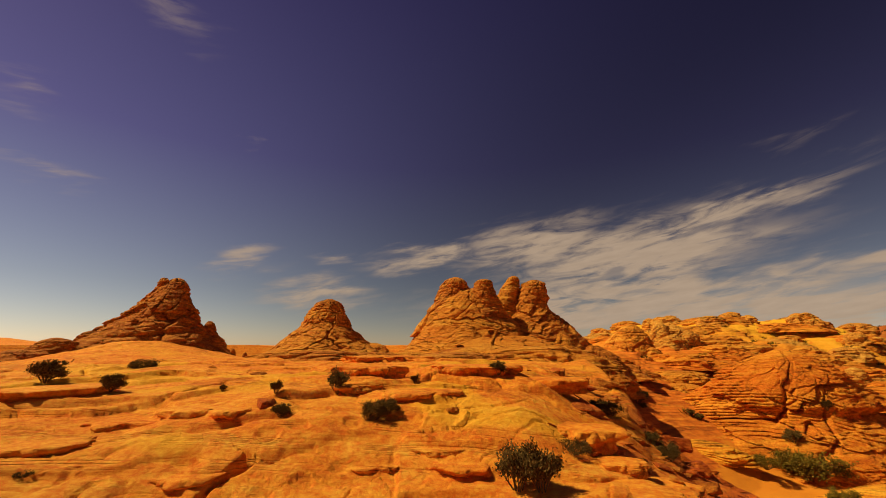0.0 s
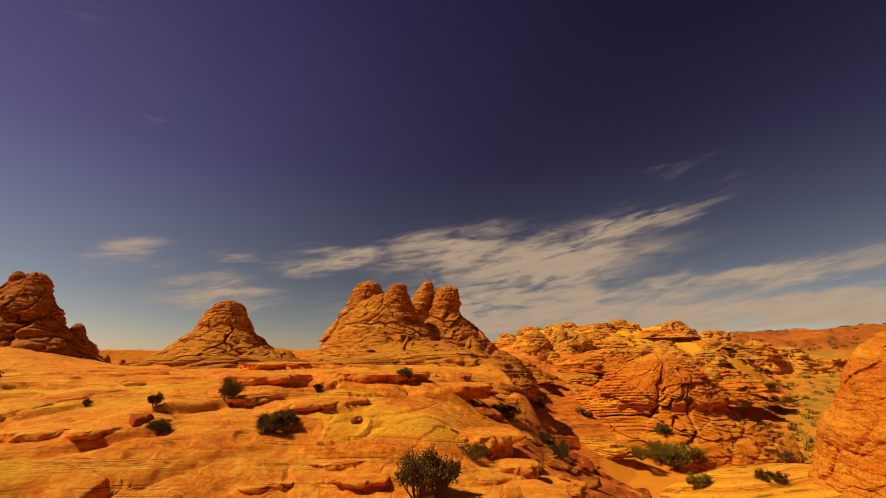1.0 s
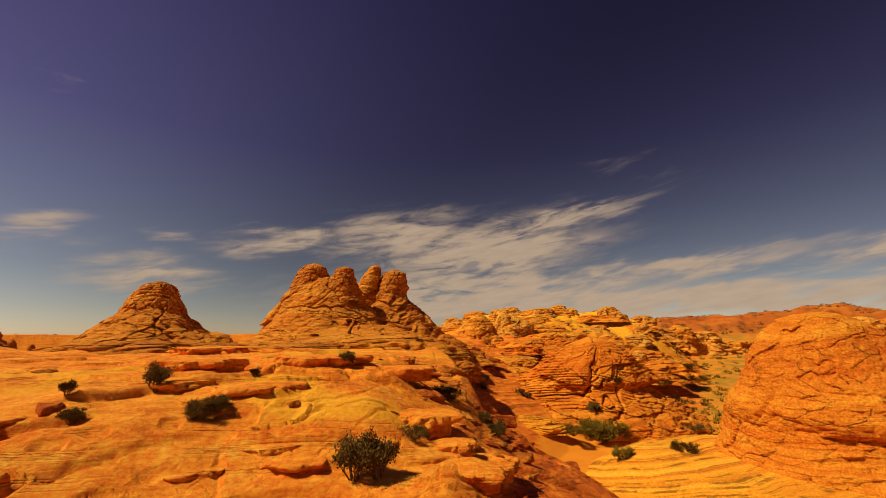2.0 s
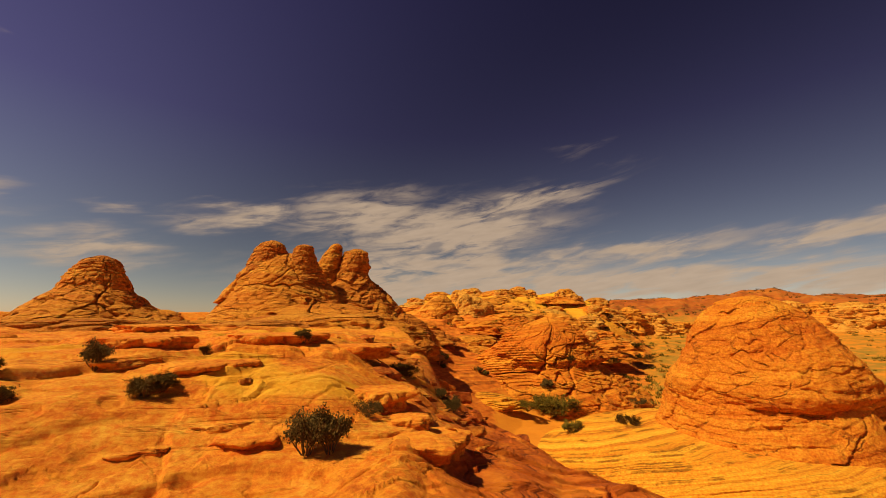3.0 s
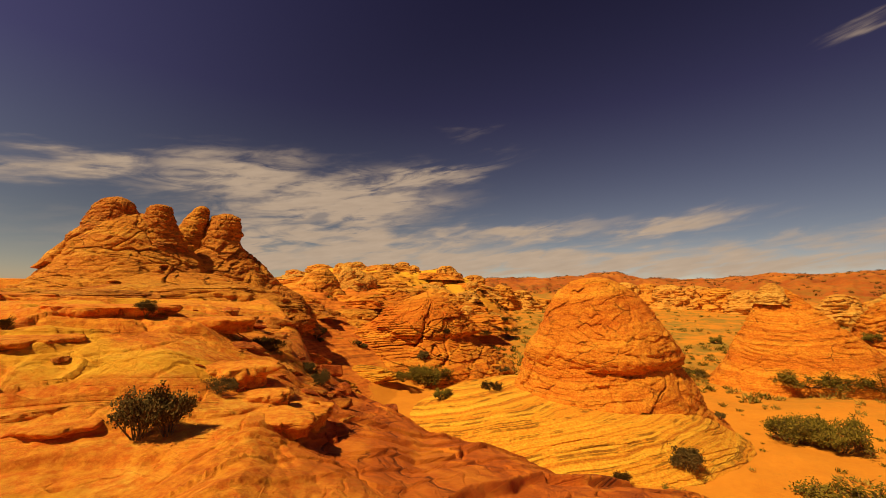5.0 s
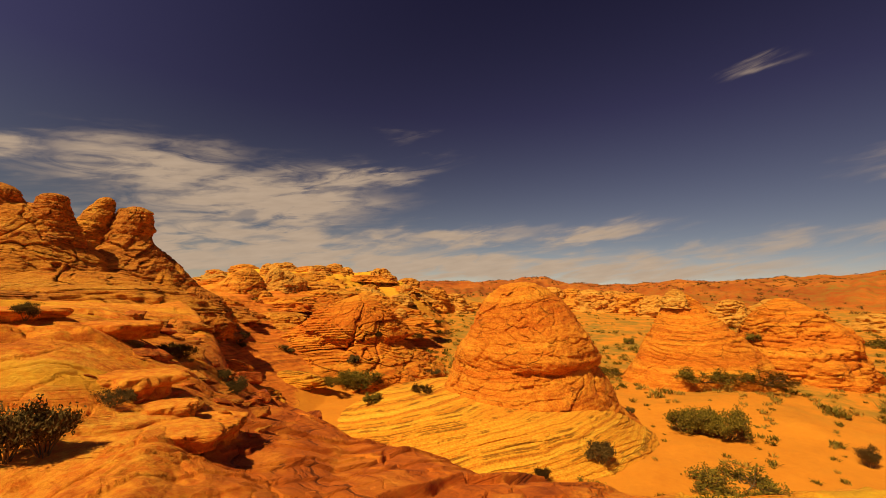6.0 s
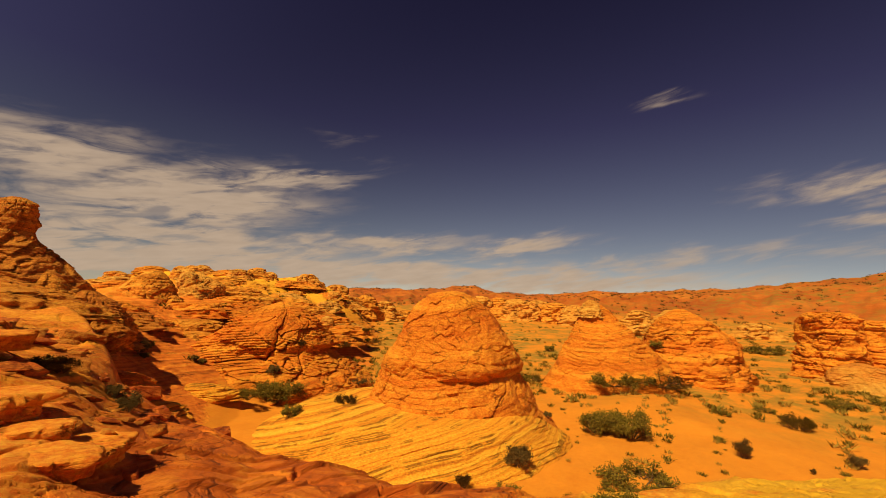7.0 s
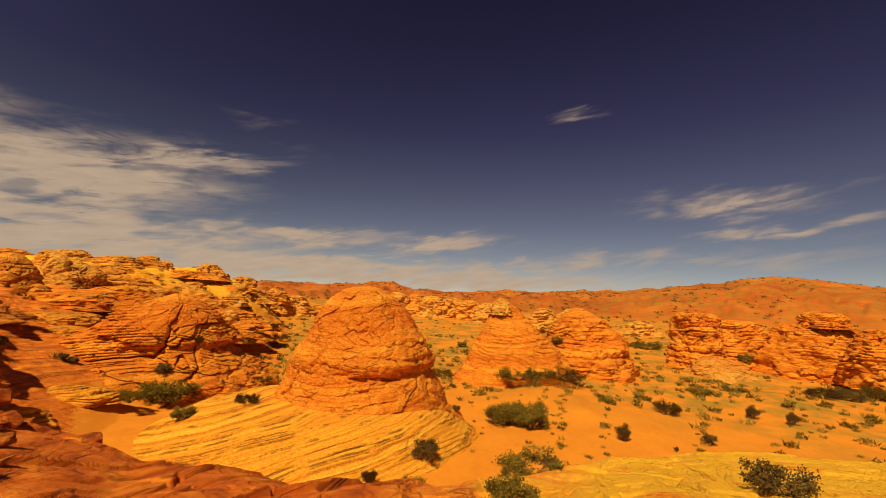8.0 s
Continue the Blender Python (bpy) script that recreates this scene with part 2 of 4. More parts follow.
def leafy(name, a, b):
    m, N = material(name)
    rnd = N.add("ShaderNodeNewGeometry").outputs["Random Per Island"]
    col = N.mix(rnd, a, b)
    s = N.add("ShaderNodeBsdfPrincipled")
    N.put(s.inputs["Base Color"], col)
    s.inputs["Roughness"].default_value = 0.95
    s.inputs["Specular IOR Level"].default_value = 0.05
    N.put(N.add("ShaderNodeOutputMaterial").inputs[0], s.outputs[0])
    return m


leaf_dark = leafy("dark scrub leaves", (0.050, 0.029, 0.007), (0.19, 0.108, 0.028))
leaf_green = leafy("green scrub leaves", (0.070, 0.052, 0.006), (0.26, 0.165, 0.020))
leaf_dry = leafy("dry grass blades", (0.20, 0.13, 0.02), (0.46, 0.28, 0.045))
m_bark, N = material("grey brown bark")
g = N.noise(N.add("ShaderNodeTexCoord").outputs["Object"], 30.0, 5.0, 0.7)
finish(N, N.mix(g, (0.05, 0.026, 0.010), (0.20, 0.11, 0.04)), 0.9, g, 0.01)

# ---- noise on arrays ----


def hashed(i, j, k, seed):
    h = (i * 374761393 + j * 668265263 + k * 2147483647 + seed * 974634321) & 0xFFFFFFFF
    h = ((h ^ (h >> 13)) * 1274126177) & 0xFFFFFFFF
    h = ((h ^ (h >> 16)) * 2246822519) & 0xFFFFFFFF
    return ((h ^ (h >> 15)) & 0xFFFFFF) / float(0xFFFFFF)


def vnoise(x, y, z=0.0, seed=0):
    """Smooth value noise, -1 to 1."""
    x, y, z = np.broadcast_arrays(np.asarray(x, float), y, z)
    i, j, k = (np.floor(c).astype(np.int64) for c in (x, y, z))
    u, v, w = x - i, y - j, z - k
    u, v, w = (c * c * (3 - 2 * c) for c in (u, v, w))
    out = 0.0
    for a in (0, 1):
        for b in (0, 1):
            for c in (0, 1):
                f = (u if a else 1 - u) * (v if b else 1 - v) * (w if c else 1 - w)
                out = out + f * hashed(i + a, j + b, k + c, seed)
    return out * 2 - 1


def fbm(x, y, z=0.0, octaves=4, seed=0, gain=0.5):
    out, amp = 0.0, 1.0
    for n in range(octaves):
        out = out + amp * vnoise(np.asarray(x) * 2.03**n, np.asarray(y) * 2.03**n, np.asarray(z) * 2.03**n, seed + n)
        amp *= gain
    return out


def cells(x, y, seed=0, jitter=0.9):
    """Broken slabs: for every place the distance to the border of its cell, and two random numbers and the way to the middle of the cell."""
    i, j = np.floor(x).astype(np.int64), np.floor(y).astype(np.int64)
    best = np.full(x.shape, 9.0)
    second = np.full(x.shape, 9.0)
    ra, rb, dx, dy = (np.zeros(x.shape) for _ in range(4))
    for a in (-1, 0, 1):
        for b in (-1, 0, 1):
            px = i + a + 0.5 + jitter * (hashed(i + a, j + b, 1, seed) - 0.5)
            py = j + b + 0.5 + jitter * (hashed(i + a, j + b, 2, seed) - 0.5)
            d = np.hypot(px - x, py - y)
            near = d < best
            second = np.where(near, best, np.minimum(second, d))
            ra = np.where(near, hashed(i + a, j + b, 3, seed), ra)
            rb = np.where(near, hashed(i + a, j + b, 4, seed), rb)
            dx, dy = np.where(near, x - px, dx), np.where(near, y - py, dy)
            best = np.where(near, d, best)
    return second - best, ra, rb, dx, dy


def smooth(lo, hi, v):
    t = np.clip((v - lo) / (hi - lo), 0, 1)
    return t * t * (3 - 2 * t)


def pairs(v, *knots):
    return np.interp(v, knots[0::2], knots[1::2])


# ---- the lie of the land: heights against the eye, by bearing (degrees) and range (metres) ----


def land(x, y):
    """Height of the ground and its cover (sand, red rock, scrub) at places of the plan."""
    az, r = np.degrees(np.arctan2(x, y)), np.hypot(x, y) + 1e-6
    lr = np.log(r)
    # swelling slickrock that climbs away towards the buttes
    plateau = pairs(r, 0, -1.7, 3, -1.85, 4.5, -1.80, 5.5, -1.6, 6.6, -1.03, 8, -0.80, 9.5, -0.60, 14, -0.56, 20, -0.68, 27, -0.86, 34, -0.98, 45, -1.6, 60, -5, 150, -10, 3000, -18)
    plateau = plateau + 1.15 * np.exp(-(((az + 35) / 8) ** 2)) * smooth(18, 27, r) * smooth(60, 34, r)
    plateau = plateau - 0.35 * np.exp(-(((az + 23) / 4) ** 2)) * smooth(20, 34, r)
    plateau = plateau - 0.25 * smooth(-18, -40, az) * smooth(5, 7, r) * smooth(18, 9, r)
    # the shoulder, beyond which the ridge falls to the wash
    rs = pairs(az, 8, 26, 18, 20, 22, 14, 25, 11, 30, 10, 41, 8, 58, 6, 78, 6.5, 90, 9, 102, 14, 120, 16)
    zs = pairs(az, 8, -0.4, 18, -0.55, 22, -1.15, 25, -1.9, 30, -2.4, 41, -2.75, 58, -2.5, 78, -2.75, 90, -3.1, 102, -3.65, 120, -3.0)
    flank = -1.75 + (zs + 1.75) * np.clip(r / rs, 0, 1) ** 1.6
    wash = pairs(r, 0, -8.5, 20, -8.5, 45, -8.4, 70, -7.3, 100, -6.0, 140, -4.0, 220, -1.5, 340, 1.0, 3000, 4.0)
    wash = wash + 0.25 * fbm(x / 11, y / 11, 0, 3, 5) + 0.9 * np.exp(-(((az - 86) / 9) ** 2)) * np.exp(-(((r - 42) / 8) ** 2))
    # the terraced hill
    crest = pairs(az, 14, 1.5, 20, 2.0, 27, 4.0, 34, 3.7, 41, 2.9, 45, 0.6, 49, -5, 53, -9)
    foot_r = pairs(az, 14, 24, 20, 22, 25, 24, 33, 30, 40, 37, 46, 50)
    foot_z = pairs(az, 14, -2.5, 20, -4.5, 26, -7.0, 35, -8.5)
    ramp = np.clip((r - foot_r) / (92 - foot_r), 0, 1)
    hill = foot_z + (crest - foot_z) * (0.35 * ramp + 0.65 * ramp**1.5) - 0.03 * np.clip(r - 96, 0, 400)
    hill = hill + (0.75 * fbm(x / 9, y / 9, 0, 4, 11) + 0.4) * smooth(0.02, 0.3, ramp)
    bench = 0.26 + 0.3 * smooth(0.3, 0.5, vnoise(az / 5, ramp * 3, 0, 14) * 0.3 + ramp)
    q = (hill + 0.35 * fbm(x / 6, y / 6, 0, 3, 12) + 0.02 * x) / bench
    hill = np.where(ramp > 0.01, hill + smooth(0.06, 0.4, ramp) * bench * (np.floor(q) + smooth(0.74, 1.0, q - np.floor(q)) - q + 0.3), hill)
    hill = np.where(r < foot_r, foot_z - 0.2 * (foot_r - r), hill)
    hilly = smooth(-0.4, 0.4, hill - wash) * smooth(54, 49, az)
    far = np.maximum(wash, np.where(az < 54, hill, -30))
    reach = pairs(az, 10, 16, 22, 16, 30, 14, 60, 13, 90, 16, 120, 18)
    fall = smooth(0, 1, (r - rs) / reach) ** 0.85
    east = flank + (far - flank) * fall
    w = smooth(9, 22, az) * smooth(178, 150, az)
    z = plateau + (east - plateau) * w
    # far tablelands
    top = pairs(az, -180, 0.0, -60, 0.9, -46, 0.75, -38, -0.6, 0, -0.6, 20, 0.7, 30, 1.0, 44, 1.6, 54, 2.0, 58, 2.2, 60, 2.6, 62.5, 2.8, 66, 2.0, 70, 1.9, 74, 2.0, 79, 2.6, 82, 2.4, 86, 2.9, 93, 3.2, 102, 4.3, 109, 5.3, 117, 4.2, 130, 3.8, 180, 0.0)
    gully = np.abs(fbm(az / 2.2, lr * 5, 0, 5, 21)) * pairs(az, 80, 10, 95, 4)
    mesa = 400 * np.tan(np.radians(top)) * (0.72 * smooth(165, 345, r + gully * 3) + 0.28 * smooth(335, 400, r + gully)) + fbm(az / 1.5, lr * 9, 0, 4, 23) * 1.1 * smooth(150, 300, r)
    mesa = np.where(r > 420, mesa - (r - 420) * 0.02, mesa)
    z = np.where(r > 150, z + np.maximum(mesa - z, 0) * smooth(160, 240, r) * smooth(14, 24, az) + np.maximum(400 * np.tan(np.radians(top)) * smooth(300, 420, r) - z, 0) * smooth(24, 14, az), z)
    # cover
    inwash = (1 - hilly) * smooth(0.75, 1.0, fall) * w
    sand = inwash * smooth(230, 150, r)
    sand = np.maximum(sand, 0.75 * smooth(1.7, 0.4, np.abs(az - 33 - 3 * vnoise(r / 6, 0.0)) / 4) * smooth(17, 26, r) * smooth(46, 34, r) * w)
    red = np.maximum(smooth(22, 30, az) * smooth(80, 68, az) * smooth(1.0, 0.55, fall) * smooth(3.0, 5.5, r), 0.8 * smooth(170, 260, r) * w)
    red = np.maximum(red, 0.45 * smooth(17, 24, az) * smooth(82, 70, az) * smooth(3.5, 7.0, r) * (1 - smooth(0.6, 1.0, fall)))
    red = np.maximum(red, 0.75 * hilly * smooth(20, 24, az) * smooth(84, 55, r) * w)
    scrub = inwash * smooth(34, 55, r) * smooth(300, 150, r) + 0.8 * smooth(350, 420, r) * w
    scrub = np.maximum(scrub, smooth(40, 60, az) * smooth(178, 150, az) * (0.45 + 0.55 * smooth(80, 95, az)) * (0.45 + 0.55 * smooth(0.0, 0.25, vnoise(az / 9, r / 13, 0, 27) + 0.35 * vnoise(az / 2, r / 9, 0, 28))) * smooth(190, 250, r))
    rock = np.clip(1 - sand, 0, 1) * smooth(200, 120, r)
    return z, sand, red, scrub, rock, fall * w


def ground(x, y):
    """The finished ground with its slabs, cracks and ledges, and the cover."""
    x, y = np.asarray(x, float), np.asarray(y, float)
    z, sand, red, scrub, rock, fall = land(x, y)
    r = np.hypot(x, y)
    wx, wy = x + 0.20 * fbm(x / 1.1, y / 1.1, 0, 4, 31), y + 0.20 * fbm(x / 1.1, y / 1.1, 0, 4, 41)
    slab = 0.0
    for size, rise, cut, line, seed in ((1.5, 0.13, 0.17, 0.034, 1), (0.62, 0.022, 0.05, 0.040, 2)):
        c, s = math.cos(0.5 * seed), math.sin(0.5 * seed)
        border, ra, rb, dx, dy = cells((wx * c + wy * s) / (size * 1.6), (wy * c - wx * s) / size, seed)
        keep = smooth(0.0, 0.45, vnoise(x / 1.3, y / 1.3, 0, 35 + seed)) * (rb > (0.2 if seed == 1 else 0.45))
        slab = slab + (ra - 0.5) * rise * smooth(0.0, 0.06, border) + (ra - 0.5) * 0.07 * (dx + dy) * size * 0.5 - cut * smooth(line, line * 0.3, border) * keep * (0.4 + ra)
    # undercut ledges that step up away from the lookout, fading in and out along their run
    steps = 0.0
    for space, lift, seed in ((1.45, 0.19, 3), (0.62, 0.06, 4)):
        q = (0.9 * y - 0.12 * np.abs(x) + 0.9 * fbm(x / 4.5, y / 2.5, 0, 3, 50 + seed) + 0.08 * fbm(x / 0.9, y / 0.7, 0, 2, 55 + seed)) / space
        f = q - np.floor(q)
        on = hashed(np.floor(q).astype(np.int64), 5, 1, seed) * smooth(-0.25, 0.3, vnoise(x / 2.4, y / 3.0, np.floor(q) * 3.7, 57 + seed))
        steps = steps + lift * 1.2 * on * (smooth(0.93, 0.995, f) - f + 0.5) * smooth(15, 8, r)
    pit = -0.05 * smooth(0.45, 0.75, vnoise(x / 0.33, y / 0.28, 0, 61)) * smooth(0.1, 0.5, vnoise(x / 2.1, y / 2.1, 0, 62))
    rough = 0.022 * fbm(x / 0.6, y / 0.6, 0, 5, 71, 0.55) + 0.05 * fbm(x / 3.0, y / 3.0, 0, 2, 77)
    detail = slab + steps + pit + rough
    near = smooth(1.0, 3.5, r)
    # the long ledges that cross the slope: bearings, range, height, slant
    az = np.degrees(np.arctan2(x, y))
    wob = 0.38 * fbm(x / 1.3, y / 1.3, 0, 2, 65)
    for a0, a1, rl, h, slant in ((-22, -7, 7.9, 0.22, 0.02), (-3.5, 8, 8.2, 0.30, -0.03), (9, 16, 8.0, 0.26, 0.04), (-10, 1.5, 6.5, 0.16, -0.02), (-35, -18, 7.1, 0.17, 0.01), (-46, -25, 8.6, 0.15, -0.02),
                                 (-3, 2, 7.1, 0.20, 0.05), (1, 13, 5.55, 0.08, 0.03), (-30, -9, 5.95, 0.11, 0.02), (-48, -28, 6.1, 0.10, -0.01), (-46, -30, 11.5, 0.18, 0.03), (-16, 0, 11.0, 0.16, -0.04), (-40, -20, 15.0, 0.2, 0.05), (-10, 8, 14.5, 0.22, 0.05), (-30, -12, 20.0, 0.25, 0.0)):
        d = r + wob - rl - slant * (az - 0.5 * (a0 + a1))
        detail = detail + 0.45 * h * smooth(a0 - 1.0, a0 + 3.0, az) * smooth(a1 + 1.0, a1 - 3.0, az) * (smooth(-0.01, 0.015 + 0.012 * rl, d) * np.exp(-np.clip(d, 0, 9) / (1.1 + 0.05 * rl)) - 0.35 * smooth(-0.3, 0.0, d) * smooth(0.035, -0.01, d))
    # the broken red shoulder and the banded drop behind it
    bed = (z + 0.12 * x - 0.10 * y + 0.3 * fbm(x / 3, y / 3, 0, 2, 81)) / 0.2
    bands = 0.055 * (smooth(0.5, 0.9, bed - np.floor(bed)) - (bed - np.floor(bed))) * smooth(0.04, 0.2, fall) * smooth(60, 30, r)
    dune = 0.05 * fbm(x / 2.2, y / 1.3, 0, 4, 91) + 0.16 * fbm(x / 7, y / 5, 0, 2, 92)
    far = 0.35 * fbm(x / 5, y / 5, 0, 4, 95) * smooth(25, 70, r)
    wide = 0.4 + 0.6 * smooth(60, 20, r)
    return EYE + z + rock * near * (detail * wide * (1 - 0.5 * smooth(0.3, 1.0, fall)) + bands + far) + (1 - rock) * dune * smooth(260, 120, r), sand, red, scrub


def linked(name, mesh, mat, parent=None, label=""):
    ob = new(name, mesh)
    mesh.materials.append(mat)
    if parent is not None:
        ob.parent = parent
    return tagged(ob, label)


def grid_mesh(name, co, rows, cols, wrap=False, cap=False, shade=True):
    """A mesh from rows x cols places; wrap joins the last column to the first, cap closes the last row."""
    idx = np.arange(rows * cols).reshape(rows, cols)
    a = idx if wrap else idx[:, :-1]
    b = np.roll(idx, -1, 1) if wrap else idx[:, 1:]
    quads = np.stack([a[:-1], b[:-1], b[1:], a[1:]], -1).reshape(-1, 4)
    me = bpy.data.meshes.new(name)
    me.vertices.add(len(co))
    me.vertices.foreach_set("co", np.asarray(co, np.float32).ravel())
    loops = quads.ravel()
    starts = np.arange(len(quads)) * 4
    totals = np.full(len(quads), 4)
    if cap:
        loops = np.concatenate([loops, idx[-1]])
        starts = np.append(starts, len(quads) * 4)
        totals = np.append(totals, cols)
    me.loops.add(len(loops))
    me.loops.foreach_set("vertex_index", loops.astype(np.int32))
    me.polygons.add(len(starts))
    me.polygons.foreach_set("loop_start", starts.astype(np.int32))
    me.polygons.foreach_set("loop_total", totals.astype(np.int32))
    me.polygons.foreach_set("use_smooth", np.full(len(starts), shade))
    me.update(calc_edges=True)
    me.validate()
    return me


# ---- the ground: one sheet from underfoot to the horizon ----
fine = np.arange(-60, 128, 0.2)
rest = np.arange(128, 300, 3.0)
angles = np.radians(np.concatenate([fine, rest]))
ranges = np.concatenate([[0.02, 0.5, 1.0, 1.5, 2.0, 2.5], np.geomspace(2.8, 4.4, 50), np.geomspace(4.42, 15, 300), np.geomspace(15.1, 120, 290), np.geomspace(122, 480, 90), np.geomspace(500, 4500, 14)])
aa, rr = np.meshgrid(angles, ranges)
gx, gy = (np.sin(aa) * rr).ravel(), (np.cos(aa) * rr).ravel()
gz, sand, red, scrub = ground(gx, gy)
ga, gr = np.degrees(aa).ravel(), rr.ravel()
gold = np.maximum(smooth(86, 97, ga) * smooth(30, 20, gr), 0.6 * smooth(0.25, 0.5, vnoise(gx / 1.7, gy / 1.1, 0, 88)) * smooth(30, 12, gr))
gold = np.maximum(gold, 0.9 * smooth(68, 90, gr) * smooth(130, 110, gr) * smooth(19, 25, ga) * smooth(50, 44, ga))
me = grid_mesh("ground", np.stack([gx, gy, gz], -1), len(ranges), len(angles), wrap=True)
me.flip_normals()
layer = me.attributes.new("cover", "FLOAT_COLOR", "POINT")
layer.data.foreach_set("color", np.stack([sand, red, scrub, gold], -1).astype(np.float32).ravel())
layer_far = me.attributes.new("tableland", "FLOAT", "POINT")
layer_far.data.foreach_set("value", (smooth(165, 215, gr) * smooth(14, 24, ga)).astype(np.float32))
tagged(linked("ground", me, rock_ground), "orange slickrock sandstone ground with cracks, ledges and drifted sand", "ground", kind="structure")


def pol(az, r):
    return math.sin(radians(az)) * r, math.cos(radians(az)) * r


def floor_at(x, y):
    return float(ground(np.array([x]), np.array([y]))[0][0])

# ---- rock masses ----


def mass(x, y, base, height, profile, seed, squash=(1.0, 1.0), turn=0.0, shift=(0.0, 0.0), beds=0.06, thick=0.55, rough=0.12, blocky=0.0, joint=1.0, cols=220, rows=130, dip=(0.0, 0.0), right=None):
    """A weathered stack of beds: radius by height (profile: height 0 to 1, metres; right: radii at the same heights on its other side), with ledges, joints and hollows. Returns a mesh in world places."""
    hs, rad = np.array(profile[0::2]), np.array(profile[1::2])
    along = np.concatenate([[0], np.cumsum(np.hypot(np.diff(hs) * height, np.diff(rad)))])
    s = np.linspace(0, along[-1], rows)
    h, rd = np.interp(s, along, hs), np.interp(s, along, rad)
    k = np.ones(5) / 5
    rd = np.concatenate([rd[:2], np.convolve(rd, k, "same")[2:-2], rd[-2:]])
    rd2 = np.interp(h, hs, right) if right else rd
    th = np.linspace(0, 2 * np.pi, cols, endpoint=False)
    T, H = np.meshgrid(th, h)
    side = 0.5 + 0.5 * np.cos(T)
    R = rd[:, None] * (1 - side) + rd2[:, None] * side
    cx, cy, hz = np.cos(T), np.sin(T), H * height
    big = max(rad.max() * 0.45, 0.5)
    lump = fbm(cx * R / big + seed, cy * R / big, hz / big, 4, seed)
    R = R * (1 + rough * 1.6 * lump)
    px, py = cx * R, cy * R
    wide = max(rad.max(), 0.6)
    fold = 0.35 * fbm(px / big / 2, py / big / 2, hz / big, 2, seed + 5) * big
    bed = (hz + dip[0] * px + dip[1] * py + fold) / thick
    b = bed - np.floor(bed)
    hard = hashed(np.floor(bed).astype(np.int64), 7, 3, seed)
    step = (smooth(0.0, 0.22, b) * smooth(1.0, 0.7, b) - 0.6) * (0.35 + 1.0 * hard)
    small = bed * 3.7
    sb = small - np.floor(small)
    step = step + 0.35 * (smooth(0, 0.3, sb) * smooth(1.0, 0.7, sb) - 0.6) * hashed(np.floor(small).astype(np.int64), 2, 9, seed)
    show = smooth(-0.35, 0.45, vnoise(px / big * 1.3 + 3, py / big * 1.3, hz / thick / 2, seed + 8))
    R = R + beds * step * np.clip(R / 2.0, 0.15, 1.0) * 2.6 * (0.15 + 0.85 * show)
    # slanting joints break the mass into tilted facets and blocks
    arc = ((T - 0.5 * np.pi) % (2 * np.pi)) * np.maximum(rad.mean(), 0.4)
    wob = 0.5 * fbm(px / wide * 3, py / wide * 3, hz / wide * 3, 3, seed + 3)
    for scale, amount, lean in ((0.34, 0.050, 0.6), (0.15, 0.022, -0.5), (0.07, 0.011, 0.35)):
        size = scale * wide
        c, sn = math.cos(lean), math.sin(lean)
        border, ra, rb, dx, dy = cells((arc * c + hz * sn) / (size * 1.5) + wob, (hz * c - arc * sn) / (size * 0.8) + wob, seed + int(scale * 100))
        facet = (ra - 0.5) * 0.9 + (rb - 0.5) * 1.6 * dy + (ra - 0.5) * 1.2 * dx - 0.9 * smooth(0.07, 0.0, border) * (rb > 0.35)
        R = R + np.clip(R / wide * 2.2, 0.1, 1) * wide * amount * joint * (1 + 3 * blocky) * facet
    R = R + 0.03 * fbm(px / 0.3, py / 0.3, hz / 0.2, 3, seed + 6) * np.clip(R, 0.1, 1.5)
    R = np.maximum(R, 0.03)
    X, Y = np.cos(T) * R * squash[0], np.sin(T) * R * squash[1]
    Z = hz + 0.5 * thick * beds * fbm(px, py, hz, 2, seed + 9)
    X, Y = X + shift[0] * H**1.3, Y + shift[1] * H**1.3
    c, sn = math.cos(radians(turn)), math.sin(radians(turn))
    co = np.stack([x + X * c - Y * sn, y + X * sn + Y * c, base + Z], -1).reshape(-1, 3)
    return grid_mesh("rock", co, rows, cols, wrap=True, cap=True, shade=True)


def across(az):
    """The turn that lays a mass's own x axis square to the bearing az, to the right as seen from the path."""
    return -az


def formation(name, label, category, parts, mat, group=""):
    """One standing rock: an Empty at its foot with its masses as parts. parts: (part name, bearing, range, settings)."""
    az, r = parts[0][1], parts[0][2]
    fx, fy = pol(az, r)
    root = tagged(new(name), label, category, group)
    root.location = (fx, fy, floor_at(fx, fy))
    for pname, a, d, opt in parts:
        opt = dict(opt)
        own = opt.pop("mat", mat)
        px, py = pol(a, d)
        me = mass(px, py, opt.pop("base") + EYE, turn=across(a), **opt)
        me.transform(Matrix.Translation(-root.location))
        linked(pname, me, own, root)
    return root


SPIRE = (0, 1.0, 0.3, 0.8, 0.55, 0.62, 0.75, 0.52, 0.9, 0.36, 0.97, 0.2, 1.0, 0.05)


def scaled(profile, width):
    return tuple(v * width if i % 2 else v for i, v in enumerate(profile))


def outline(base, top, *rows):
    """Settings for a mass from rows of height, left reach and right reach, in metres against the eye."""
    return dict(base=base, height=top - base, profile=tuple(v for z, a, b in rows for v in ((z - base) / (top - base), a)), right=tuple(b for z, a, b in rows))


def beside(az, r, x):
    """The bearing of a place x metres to the right of a bearing, at range r."""
    return az + math.degrees(math.atan(x / r))


